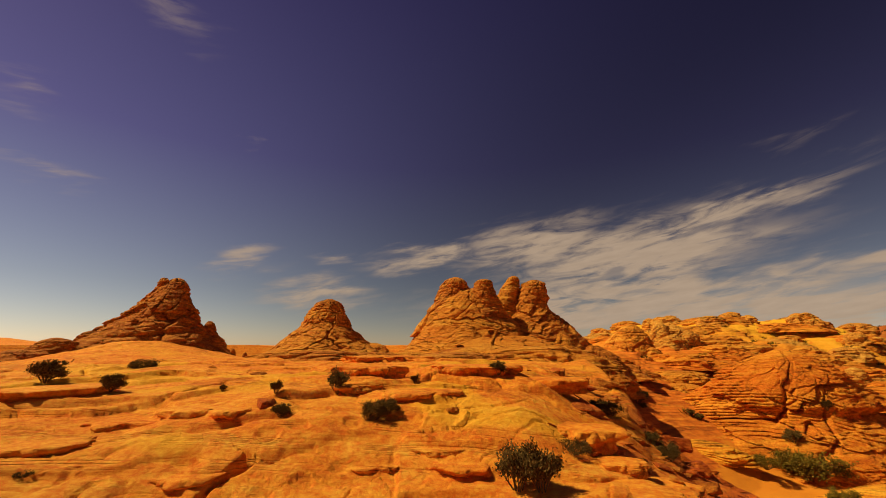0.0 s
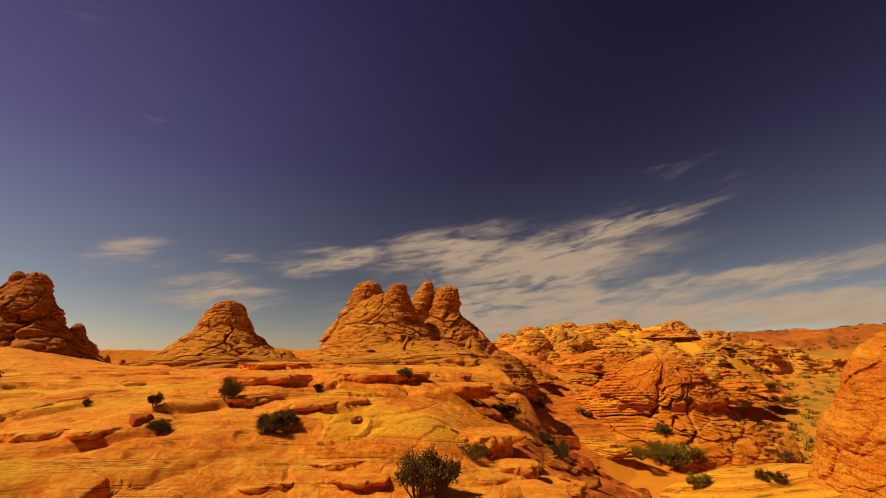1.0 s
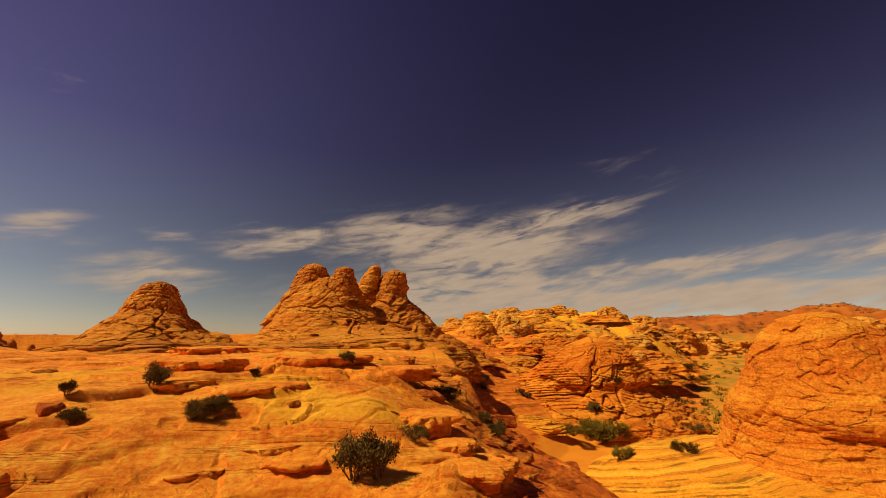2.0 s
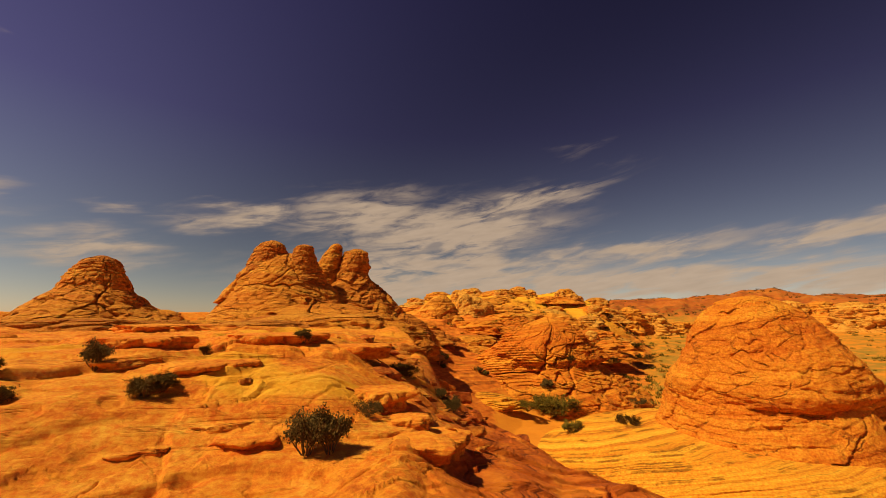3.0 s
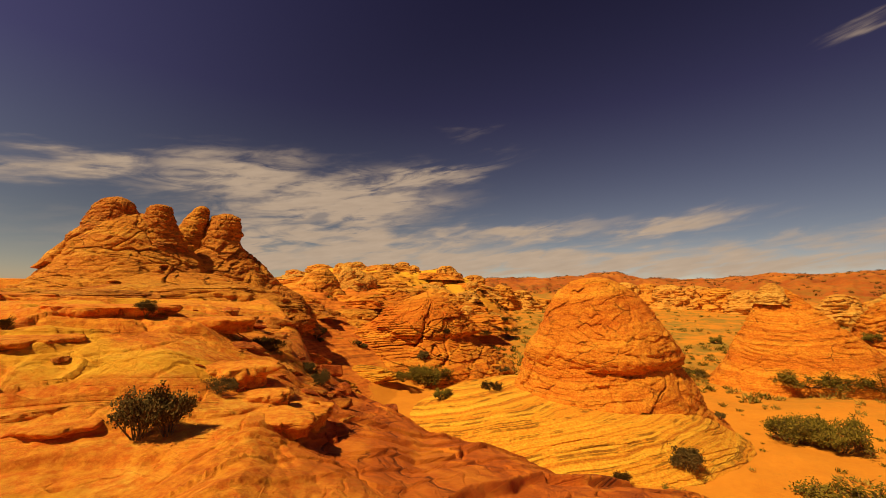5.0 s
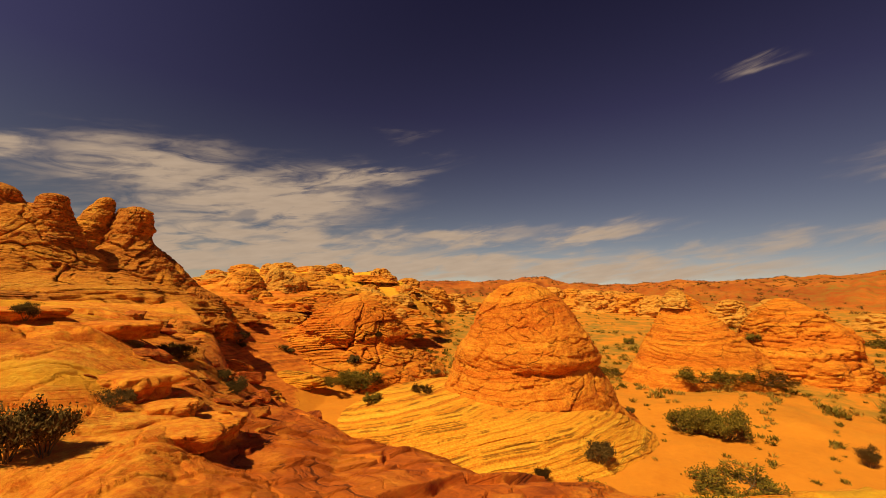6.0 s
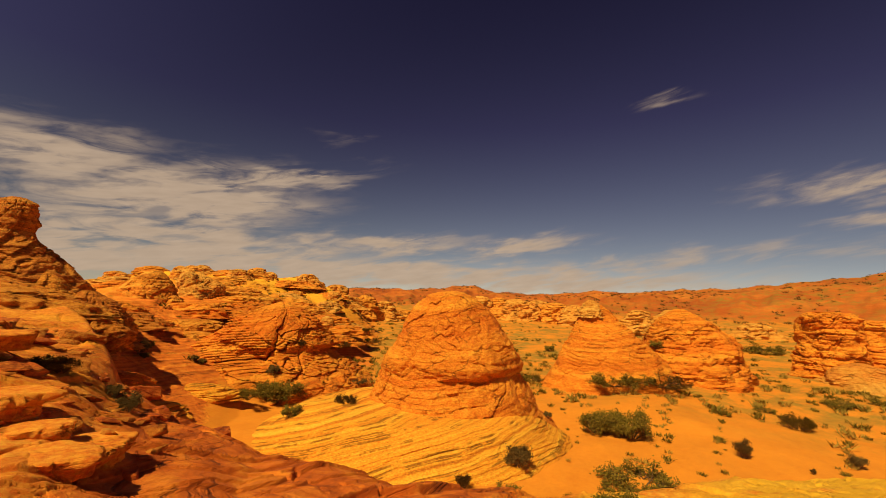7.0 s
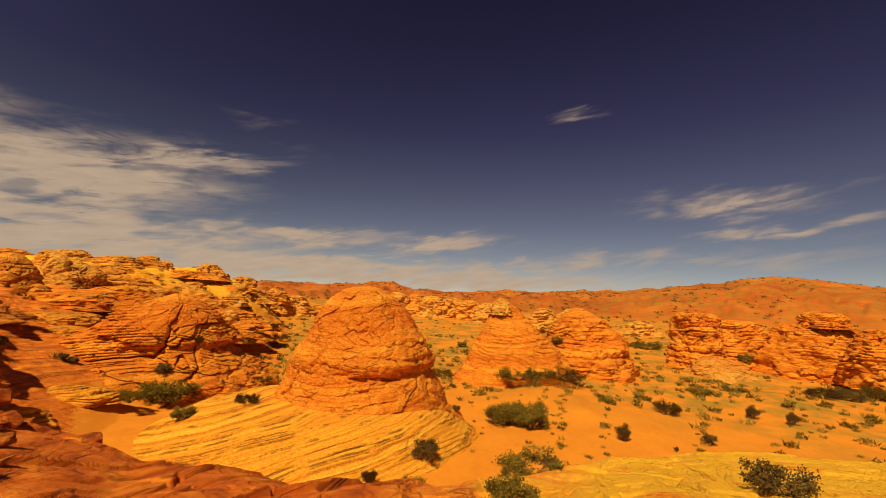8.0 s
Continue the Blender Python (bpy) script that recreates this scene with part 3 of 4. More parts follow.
# the dark butte with a notched head, and the low rocks at its sides
formation("rock_butte", "brown sandstone butte with a notched top, steep on its shaded side", "rock butte", [
    ("body", -33.5, 29, dict(outline(-0.7, 3.5, (-0.7, 5.0, 3.5), (0.0, 4.0, 2.8), (0.7, 3.1, 2.1), (1.5, 2.05, 1.6), (2.0, 1.7, 1.5), (2.6, 1.25, 1.25), (3.2, 0.8, 0.85), (3.5, 0.55, 0.6)), seed=3, beds=0.07, thick=0.42, rough=0.08, blocky=0.12, cols=260, rows=150)),
    ("head", beside(-33.5, 29, -0.42), 29, dict(base=3.1, height=0.76, profile=(0, 0.45, 0.5, 0.3, 0.85, 0.2, 1.0, 0.1), seed=8, beds=0.10, thick=0.3, blocky=0.25, cols=70, rows=40)),
    ("head", beside(-33.5, 29, 0.25), 29, dict(base=2.9, height=1.0, profile=(0, 0.75, 0.5, 0.6, 0.8, 0.42, 0.93, 0.3, 1.0, 0.15), seed=7, beds=0.10, thick=0.3, blocky=0.25, cols=90, rows=50)),
    ("shoulder", beside(-33.5, 29, 2.2), 29.3, dict(base=-0.6, height=2.05, profile=(0, 1.3, 0.4, 0.8, 0.7, 0.35, 0.92, 0.24, 1.0, 0.1), seed=9, beds=0.1, thick=0.35, blocky=0.15, cols=90, rows=60)),
], rock_brown)
for az, r, hgt, wid, seed in ((-42.5, 27, 1.0, 1.3, 14), (-39.8, 29, 1.1, 1.1, 15), (-45, 26, 0.75, 1.6, 16), (-26.4, 33, 0.75, 0.35, 17), (-25.0, 34, 0.75, 0.35, 18)):
    formation("rock_outcrop", "small dark sandstone outcrop on the slickrock crest", "outcrop",
              [("body", az, r, dict(base=floor_at(*pol(az, r)) - EYE - 0.25, height=hgt, profile=scaled(SPIRE, wid), seed=seed, beds=0.1, thick=0.25, blocky=0.15, cols=80, rows=50))], rock_brown, "crest outcrops")

# the single cone
formation("rock_cone", "layered golden sandstone cone with a dark cap", "rock cone", [
    ("body", beside(-16, 38, 0.4), 38, dict(outline(-1.8, 3.7, (-1.8, 6.6, 7.0), (-0.5, 4.6, 5.2), (0.0, 3.9, 4.3), (0.5, 3.4, 3.3), (1.5, 2.35, 2.2), (2.2, 2.0, 1.75), (3.0, 1.6, 1.2), (3.7, 1.0, 0.8)), seed=21, beds=0.06, thick=0.4, rough=0.06, blocky=0.12, cols=280, rows=150)),
    ("cap", beside(-16, 38, 0.42), 38, dict(outline(2.6, 4.0, (2.6, 1.65, 1.3), (3.1, 1.5, 1.15), (3.5, 1.15, 0.95), (3.8, 0.75, 0.65), (4.0, 0.25, 0.3)), seed=22, beds=0.06, thick=0.3, blocky=0.15, cols=130, rows=60, mat=rock_brown)),
    ("foot", -9.2, 37, dict(base=-1.5, height=1.7, profile=(0, 2.2, 0.5, 1.5, 0.85, 0.9, 1.0, 0.3), seed=23, beds=0.12, thick=0.35, cols=120, rows=60)),
], rock_gold)

# the group of four spires on a common foot
formation("rock_spires", "golden sandstone butte with four blunt spires", "rock spires", [
    ("foot", 6.4, 40, dict(base=-2.2, height=3.0, profile=(0, 12.5, 0.25, 10.5, 0.5, 8.6, 0.75, 6.6, 1.0, 4.5), seed=31, squash=(1.0, 0.9), beds=0.07, thick=0.45, rough=0.06, blocky=0.08, cols=360, rows=120)),
    ("body", beside(7, 41, -2.0), 41, dict(outline(-1.8, 5.45, (-1.8, 8.2, 8.6), (0.3, 6.3, 6.0), (1.5, 5.5, 4.9), (2.7, 4.75, 3.5), (3.6, 4.1, 2.7), (4.4, 3.3, 2.1), (5.1, 2.2, 1.5), (5.45, 1.0, 0.8)), seed=37, beds=0.03, thick=0.9, rough=0.04, joint=0.9, dip=(-0.25, 0.0), cols=380, rows=190)),
    ("spire", beside(7, 40.6, -3.75), 40.6, dict(outline(2.6, 6.6, (2.6, 3.0, 2.2), (3.5, 2.6, 2.0), (4.3, 2.1, 1.7), (5.0, 1.7, 1.4), (5.7, 1.35, 1.3), (6.2, 1.0, 1.0), (6.45, 0.7, 0.7), (6.6, 0.2, 0.25)), seed=32, beds=0.03, thick=0.7, rough=0.06, blocky=0.06, mat=rock_brown)),
    ("spire", beside(7, 39.4, -0.92), 39.4, dict(outline(1.6, 6.2, (1.6, 2.6, 2.7), (2.8, 2.1, 2.15), (4.0, 1.5, 1.55), (4.9, 1.1, 1.1), (5.5, 0.95, 0.85), (5.85, 0.9, 0.8), (6.05, 0.7, 0.68), (6.2, 0.25, 0.3)), seed=33, beds=0.06, thick=0.4, rough=0.06, blocky=0.12, mat=rock_brown)),
    ("spire", beside(7, 42.5, 1.0), 42.5, dict(base=2.4, height=4.55, profile=(0, 1.8, 0.4, 1.3, 0.7, 0.95, 0.88, 0.7, 0.96, 0.5, 1.0, 0.2), seed=34, shift=(1.1, 0), beds=0.05, thick=0.5, rough=0.06, mat=rock_gold)),
    ("spire", beside(7, 42.5, 4.0), 42.5, dict(outline(-0.8, 6.45, (-0.8, 5.2, 5.6), (1.0, 4.0, 4.1), (2.6, 2.9, 2.45), (3.4, 2.4, 1.7), (4.0, 2.1, 1.3), (4.7, 1.75, 1.45), (5.5, 1.35, 1.4), (6.1, 1.0, 1.15), (6.45, 0.3, 0.5)), seed=35, beds=0.06, thick=0.42, rough=0.05, blocky=0.12, mat=rock_brown)),
    ("flank", 15.6, 39.5, dict(base=-1.9, height=3.0, profile=(0, 4.4, 0.4, 2.4, 0.8, 1.2, 1.0, 0.3), seed=36, beds=0.08, thick=0.4, blocky=0.2)),
], rock_gold)

# low rubbly ledges at the foot of the buttes
for n in range(34):
    az, r = (float(v) for v in (np.random.uniform(-22, 19), np.random.uniform(19, 35)))
    wid = float(np.random.uniform(0.7, 2.2))
    hgt = wid * float(np.random.uniform(0.22, 0.42))
    formation("rock_outcrop", "low cracked golden sandstone ledge at the foot of the buttes", "outcrop",
              [("body", az, r, dict(base=floor_at(*pol(az, r)) - EYE - 0.35, height=hgt + 0.3, profile=(0, wid * 1.15, 0.35, wid, 0.6, wid * 0.9, 0.8, wid * 0.68, 0.95, wid * 0.4, 1.0, wid * 0.15), seed=500 + n, squash=(1.3, 0.8), beds=0.08, thick=0.2, rough=0.18, blocky=0.15, cols=110, rows=44))],
              rock_gold if n % 3 else rock_brown, "foot ledges")

# thin plates of slickrock whose broken edges overhang: bearing, range, half length, thickness
SLABS = [(-9.8, 8.5, 0.52, 0.32), (4.5, 8.6, 0.69, 0.36), (-2.7, 7.3, 0.48, 0.2), (-1.1, 5.9, 0.35, 0.12), (-7.8, 5.7, 0.34, 0.1), (2.8, 5.6, 0.35, 0.07), (5.6, 4.8, 0.42, 0.05), (16.3, 6.6, 0.44, 0.28), (23.6, 5.2, 0.29, 0.13), (13.4, 8.8, 0.55, 0.24), (-7.7, 13.9, 1.06, 0.35), (25.7, 6.0, 0.31, 0.19), (21.3, 6.2, 0.31, 0.17), (-41.3, 9.0, 0.53, 0.22), (-26.3, 7.0, 0.51, 0.18), (-42.1, 6.8, 0.36, 0.14), (-35.1, 7.7, 0.6, 0.15), (-29.8, 5.8, 0.41, 0.07), (-39.1, 6.3, 0.38, 0.08), (-11.4, 8.1, 0.71, 0.22)]
for n, (az, r, half, thick) in enumerate(SLABS):
    half, thick = 1.45 * half, 0.55 * thick
    back = half * (0.6 + 0.2 * (n % 3))
    mid = r + 0.9 * back
    edge = floor_at(*pol(az, r)) - EYE
    formation("flat_rock", "flat orange sandstone plate with a broken overhanging edge", "flat rock",
              [("body", az, mid, dict(base=edge - 0.16, height=thick + 0.16, profile=(0, half * 0.84, 0.45, half * 0.86, 0.62, half * 0.98, 0.8, half, 0.92, half * 0.97, 0.97, half * 0.8, 0.99, half * 0.45, 1.0, 0.05), seed=800 + n, squash=(1.0, back / half), beds=0.008, thick=0.12, rough=0.26, joint=0.8, blocky=0.2, cols=180, rows=46))],
              rock_slab, "slickrock plates")

# the broken outcrop at the spur's end
formation("rock_outcrop", "broken reddish sandstone outcrop at the end of the spur", "outcrop", [
    ("body", 19.6, 24, dict(base=-2.6, height=2.6, profile=(0, 2.4, 0.3, 1.9, 0.6, 1.3, 0.85, 0.7, 1.0, 0.2), seed=41, beds=0.14, thick=0.35, rough=0.2, blocky=0.25)),
    ("block", 20.8, 23, dict(base=-2.4, height=1.8, profile=(0, 1.3, 0.5, 1.0, 0.85, 0.6, 1.0, 0.2), seed=42, beds=0.14, thick=0.3, rough=0.2, blocky=0.25, cols=100, rows=60)),
], rock_brown)

# the great beehive dome with its wide banded skirt
formation("rock_dome", "tall orange beehive sandstone dome with a cracked crown", "rock dome", [
    ("skirt", 57.0, 29.6, dict(base=-10.4, height=3.7, profile=(0, 14.6, 0.22, 12.6, 0.4, 10.8, 0.55, 9.6, 0.72, 8.4, 0.88, 7.4, 1.0, 6.2), seed=51, squash=(1.08, 0.96), beds=0.05, thick=0.30, rough=0.035, dip=(-0.26, 0.14), cols=520, rows=260, joint=0.1, mat=rock_skirt)),
    ("body", beside(59, 32.4, 1.3), 32.4, dict(outline(-9.4, -3.9, (-9.4, 9.6, 9.6), (-8.6, 8.0, 8.6), (-7.8, 6.8, 7.2), (-7.0, 6.0, 6.4), (-6.0, 5.4, 5.9), (-5.2, 5.2, 5.4), (-4.7, 5.1, 5.0), (-3.9, 4.9, 4.3)), seed=52, beds=0.04, thick=0.5, rough=0.03, dip=(-0.15, 0.06), joint=0.45, cols=420, rows=170)),
    ("crown", beside(59, 32.4, 1.3), 32.4, dict(outline(-4.75, 1.18, (-4.75, 4.9, 4.6), (-4.5, 5.0, 5.0), (-4.0, 5.05, 5.2), (-3.4, 4.75, 5.0), (-2.5, 4.15, 4.55), (-1.5, 3.7, 3.75), (-0.4, 3.15, 2.95), (0.3, 2.6, 2.15), (0.8, 1.95, 1.4), (1.08, 1.2, 0.8), (1.18, 0.4, 0.2)), seed=53, beds=0.035, thick=0.85, rough=0.035, joint=0.55, dip=(0.12, 0.0), cols=420, rows=190)),
], rock_dome)

# cones and stacks across the wash
formation("rock_cone", "orange sandstone cone with level beds and a pale top", "rock cone", [
    ("body", 79.0, 51, dict(outline(-9.0, 0.9, (-9.0, 6.6, 9.4), (-6.3, 4.2, 8.2), (-4.4, 3.2, 6.8), (-3.2, 2.6, 5.6), (-2.0, 2.1, 4.1), (-0.8, 1.6, 2.7), (0.3, 1.1, 1.6), (0.9, 0.7, 0.9)), seed=61, beds=0.06, thick=0.5, rough=0.04, joint=0.5, dip=(0.15, 0), squash=(1.0, 0.62), cols=300, rows=150)),
    ("cap", 78.8, 51, dict(base=-0.6, height=2.0, profile=(0, 1.8, 0.4, 1.35, 0.8, 0.8, 1.0, 0.3), seed=62, beds=0.12, thick=0.35, blocky=0.12, cols=110, rows=60, mat=rock_pale)),
], rock_dome)
formation("rock_cone", "low orange sandstone cone with a broken pale top", "rock cone", [
    ("body", 88.6, 62, dict(outline(-8.6, 0.9, (-8.6, 6.0, 8.6), (-4.7, 4.4, 6.6), (-2.2, 3.6, 5.0), (-0.6, 2.6, 3.4), (0.4, 1.5, 1.6), (0.9, 0.5, 0.6)), seed=63, beds=0.10, thick=0.5, rough=0.07, blocky=0.10, cols=260)),
    ("cap", 87.6, 66, dict(base=-4.0, height=4.8, profile=(0, 3.8, 0.4, 3.0, 0.8, 1.8, 1.0, 0.5), seed=64, beds=0.14, thick=0.5, blocky=0.2, cols=130, rows=70, mat=rock_pale)),
], rock_dome)
formation("rock_stack", "square-cut sandstone stack with level ledges and a pale foot", "rock stack", [
    ("body", 101.6, 78, dict(base=-7.6, height=9.0, profile=(0, 4.8, 0.25, 3.9, 0.45, 3.6, 0.7, 3.4, 0.92, 3.0, 1.0, 1.8), seed=65, squash=(1.0, 1.2), beds=0.13, thick=0.75, rough=0.10, blocky=0.15)),
    ("wing", 105.0, 84, dict(base=-7.2, height=7.8, profile=(0, 5.6, 0.3, 5.0, 0.7, 4.4, 0.93, 3.8, 1.0, 2.4), seed=66, beds=0.11, thick=0.7, rough=0.10)),
    ("foot", 103.6, 73, dict(base=-7.9, height=3.2, profile=(0, 5.2, 0.4, 3.6, 0.8, 2.2, 1.0, 0.5), seed=67, beds=0.06, thick=0.5, mat=rock_pale)),
], rock_dome)
formation("rock_stack", "long layered sandstone stack with a capped head and caves", "rock stack", [
    ("body", 111.6, 82, dict(base=-7.4, height=7.9, profile=(0, 7.4, 0.3, 6.4, 0.6, 5.8, 0.85, 5.2, 1.0, 3.4), seed=68, squash=(1.0, 0.8), beds=0.12, thick=0.7, rough=0.12, blocky=0.15)),
    ("cap", 112.6, 81, dict(base=0.1, height=2.5, profile=(0, 3.5, 0.35, 2.6, 0.6, 2.8, 0.85, 2.2, 1.0, 0.8), seed=69, beds=0.14, thick=0.45, blocky=0.12, cols=140, rows=70)),
    ("wing", 117.8, 76, dict(base=-6.8, height=7.2, profile=(0, 6.0, 0.4, 5.2, 0.8, 4.4, 1.0, 2.6), seed=70, beds=0.13, thick=0.6, blocky=0.2)),
], rock_dome)

# pale knobs on the far side of the wash
rng = np.random.default_rng(4)
FAR = [(48.2, 118, 0.9, 5.0), (46.0, 110, 0.7, 4.0), (51.0, 122, 0.2, 5.5), (54.0, 128, -0.8, 5.0), (61.5, 150, 1.0, 7.0), (64.0, 150, 1.5, 6.0), (66.5, 150, 1.4, 7.0), (69.0, 146, 1.3, 7.0), (71.5, 146, 1.2, 7.5),
       (74.0, 142, 1.0, 6.5), (76.5, 138, 0.8, 6.5), (84.0, 120, 0.5, 6.0), (87.5, 124, 0.4, 7.0), (95.5, 130, -0.4, 6.0)]
for n, (az, r, top, wid) in enumerate(FAR):
    fl = floor_at(*pol(az, r)) - EYE
    z1 = r * math.tan(radians(top))
    formation("boulder", "pale yellow knobby sandstone rock across the wash", "boulder",
              [("body", az, r, dict(base=fl - 1.0, height=z1 - fl + 1.0, profile=(0, wid, 0.35, wid * 0.85, 0.6, wid * 0.62, 0.75, wid * 0.6, 0.92, wid * 0.42, 1.0, wid * 0.12), seed=100 + n, beds=0.22, thick=1.0, rough=0.22, blocky=0.35, cols=110, rows=70))], rock_pale if n % 3 else rock_gold, "far knobs")

# the large masses of the terraced hill
formation("rock_outcrop", "banded orange sandstone outcrop with an overhanging prow and a shaded hollow", "outcrop", [
    ("body", 38.5, 45, dict(outline(-9.0, -0.2, (-9.0, 15.0, 9.5), (-6.9, 11.5, 7.4), (-5.7, 8.8, 4.9), (-4.9, 7.2, 4.2), (-4.3, 6.4, 5.2), (-3.3, 5.2, 4.6), (-2.2, 4.0, 3.6), (-1.4, 2.6, 2.6), (-0.8, 1.4, 1.6), (-0.3, 0.3, 0.5)), seed=711, squash=(1.0, 0.75), beds=0.12, thick=0.36, rough=0.12, blocky=0.22, dip=(0.06, 0.05), cols=380, rows=190)),
    ("block", 34.0, 42.5, dict(base=-5.2, height=2.5, profile=(0, 1.9, 0.4, 1.3, 0.7, 0.9, 0.9, 0.6, 1.0, 0.2), seed=712, beds=0.08, thick=0.35, blocky=0.15, cols=120, rows=70)),
], rock_dome)
formation("rock_butte", "steep rounded sandstone butte above the terraces, shaded on one side", "rock butte", [
    ("body", 24.2, 64, dict(outline(-6.5, 2.9, (-6.5, 9.5, 8.0), (-3.2, 6.2, 5.4), (-1.4, 4.6, 3.3), (0.5, 3.4, 2.7), (1.7, 2.5, 1.7), (2.5, 1.4, 1.0), (2.9, 0.4, 0.4)), seed=713, beds=0.08, thick=0.55, rough=0.08, blocky=0.12, cols=280, rows=150)),
    ("block", 26.2, 62, dict(base=-3.8, height=3.6, profile=(0, 2.6, 0.4, 1.8, 0.75, 1.2, 0.93, 0.7, 1.0, 0.2), seed=714, beds=0.10, thick=0.4, blocky=0.15, cols=140, rows=80)),
], rock_gold)
formation("rock_butte", "knobby pale sandstone butte piled with rounded blocks", "rock butte", [
    ("body", 28.7, 71, dict(outline(-5.5, 3.0, (-5.5, 6.0, 6.5), (-1.0, 3.8, 4.3), (1.0, 3.0, 2.9), (2.2, 2.0, 1.8), (2.7, 1.2, 1.1), (3.0, 0.3, 0.3)), seed=715, beds=0.10, thick=0.5, rough=0.12, blocky=0.15, cols=260, rows=140)),
    ("block", 30.2, 70, dict(base=0.0, height=2.2, profile=(0, 1.5, 0.4, 1.5, 0.75, 1.1, 1.0, 0.3), seed=716, beds=0.05, thick=0.5, rough=0.1, cols=90, rows=50)),
    ("block", 27.4, 70, dict(base=0.8, height=2.6, profile=(0, 1.4, 0.4, 1.5, 0.75, 1.1, 1.0, 0.3), seed=717, beds=0.05, thick=0.5, rough=0.1, cols=90, rows=50)),
], rock_pale)

# broad ledgy outcrops that make up the terraced hill
for n in range(26):
    az = float(rng.uniform(19, 47))
    r = 34 + 58 * float(rng.uniform(0, 1)) ** 0.8
    if r < 44 and az < 36:
        r += 14
    fl = floor_at(*pol(az, r)) - EYE
    wid = float(rng.uniform(1.6, 3.6)) * (0.6 + r / 110)
    hgt = wid * float(rng.uniform(0.16, 0.34))
    formation("rock_outcrop", "layered orange sandstone outcrop stepping up the terraced hill", "outcrop",
              [("body", az, r, dict(base=fl - 0.8, height=hgt + 0.8, profile=(0, wid * 1.15, 0.3, wid, 0.5, wid * 0.92, 0.68, wid * 0.7, 0.85, wid * 0.6, 0.96, wid * 0.4, 1.0, wid * 0.15), seed=400 + n, squash=(1.25, 0.8), beds=0.13, thick=0.42, rough=0.16, blocky=0.12, dip=(0.05, 0.0), cols=130, rows=64))],
              (rock_dome, rock_brown, rock_dome, rock_gold)[n % 4] if r < 68 else (rock_gold, rock_pale, rock_dome)[n % 3], "hill outcrops")

# bedded ledges where the hill meets the wash
for n in range(5):
    az, r = float(rng.uniform(22, 44)), float(rng.uniform(25, 44))
    if r < 22 + 0.9 * (az - 20):
        r += 9
    wid = float(rng.uniform(0.8, 1.5))
    formation("rock_outcrop", "low striped orange sandstone ledge at the hill's foot", "outcrop",
              [("body", az, r, dict(base=floor_at(*pol(az, r)) - EYE - 0.9, height=wid * float(rng.uniform(0.18, 0.3)) + 0.85, profile=(0, wid * 1.4, 0.45, wid * 1.2, 0.62, wid, 0.78, wid * 0.82, 0.92, wid * 0.5, 1.0, wid * 0.15), seed=600 + n, squash=(1.5, 0.9), beds=0.10, thick=0.22, rough=0.14, blocky=0.04, joint=0.5, dip=(0.08, 0.0), cols=140, rows=60))],
              (rock_dome, rock_skirt, rock_gold)[n % 3], "foot-of-hill ledges")

# the knobby crest
for n in range(64):
    az = float(rng.uniform(20, 46))
    r = float(rng.uniform(60, 99)) if n % 4 == 0 else float(rng.uniform(86, 99))
    fl = floor_at(*pol(az, r)) - EYE
    hgt = float(rng.uniform(0.5, 1.7))
    wid = hgt * float(rng.uniform(0.7, 1.7))
    formation("boulder", "rounded yellow sandstone knob on the terraced hill", "boulder",
              [("body", az, r, dict(base=fl - 0.4, height=hgt + 0.4, profile=(0, wid, 0.3, wid * 0.98, 0.5, wid * 0.82, 0.65, wid * 0.8, 0.88, wid * 0.55, 1.0, wid * 0.2), seed=200 + n, squash=(1.1, 0.9), beds=0.1, thick=0.4, rough=0.2, blocky=0.2, cols=64, rows=36))], rock_pale if n % 3 else rock_gold, "hill knobs")

# ---- places on the finished rock ----
bpy.context.view_layer.update()
graph = bpy.context.evaluated_depsgraph_get()


def sight(az, el, skip=0.0):
    """The place that one sees from the lookout on a bearing and a dip, past the first metres."""
    way = heading(az, el)
    hit, place, normal, *_ = scene.ray_cast(graph, Vector((0, 0, EYE)) + way * skip, way, distance=900)
    return (place, place.xy.length) if hit else (None, 0)


def plumb(x, y):
    hit, place, normal, _, ob, _ = scene.ray_cast(graph, (x, y, 90), (0, 0, -1))
    return place if hit and ob.name == "ground" else None


# ---- shrubs ----


def tube(verts, faces, a, b, ra, rb, sides=4):
    d = (b - a).normalized()
    u = d.orthogonal().normalized()
    v = d.cross(u)
    k = len(verts)
    for c, rad in ((a, ra), (b, rb)):
        for s in range(sides):
            t = 2 * math.pi * s / sides
            verts.append(c + u * (rad * math.cos(t)) + v * (rad * math.sin(t)))
    for s in range(sides):
        faces.append((k + s, k + (s + 1) % sides, k + sides + (s + 1) % sides, k + sides + s))


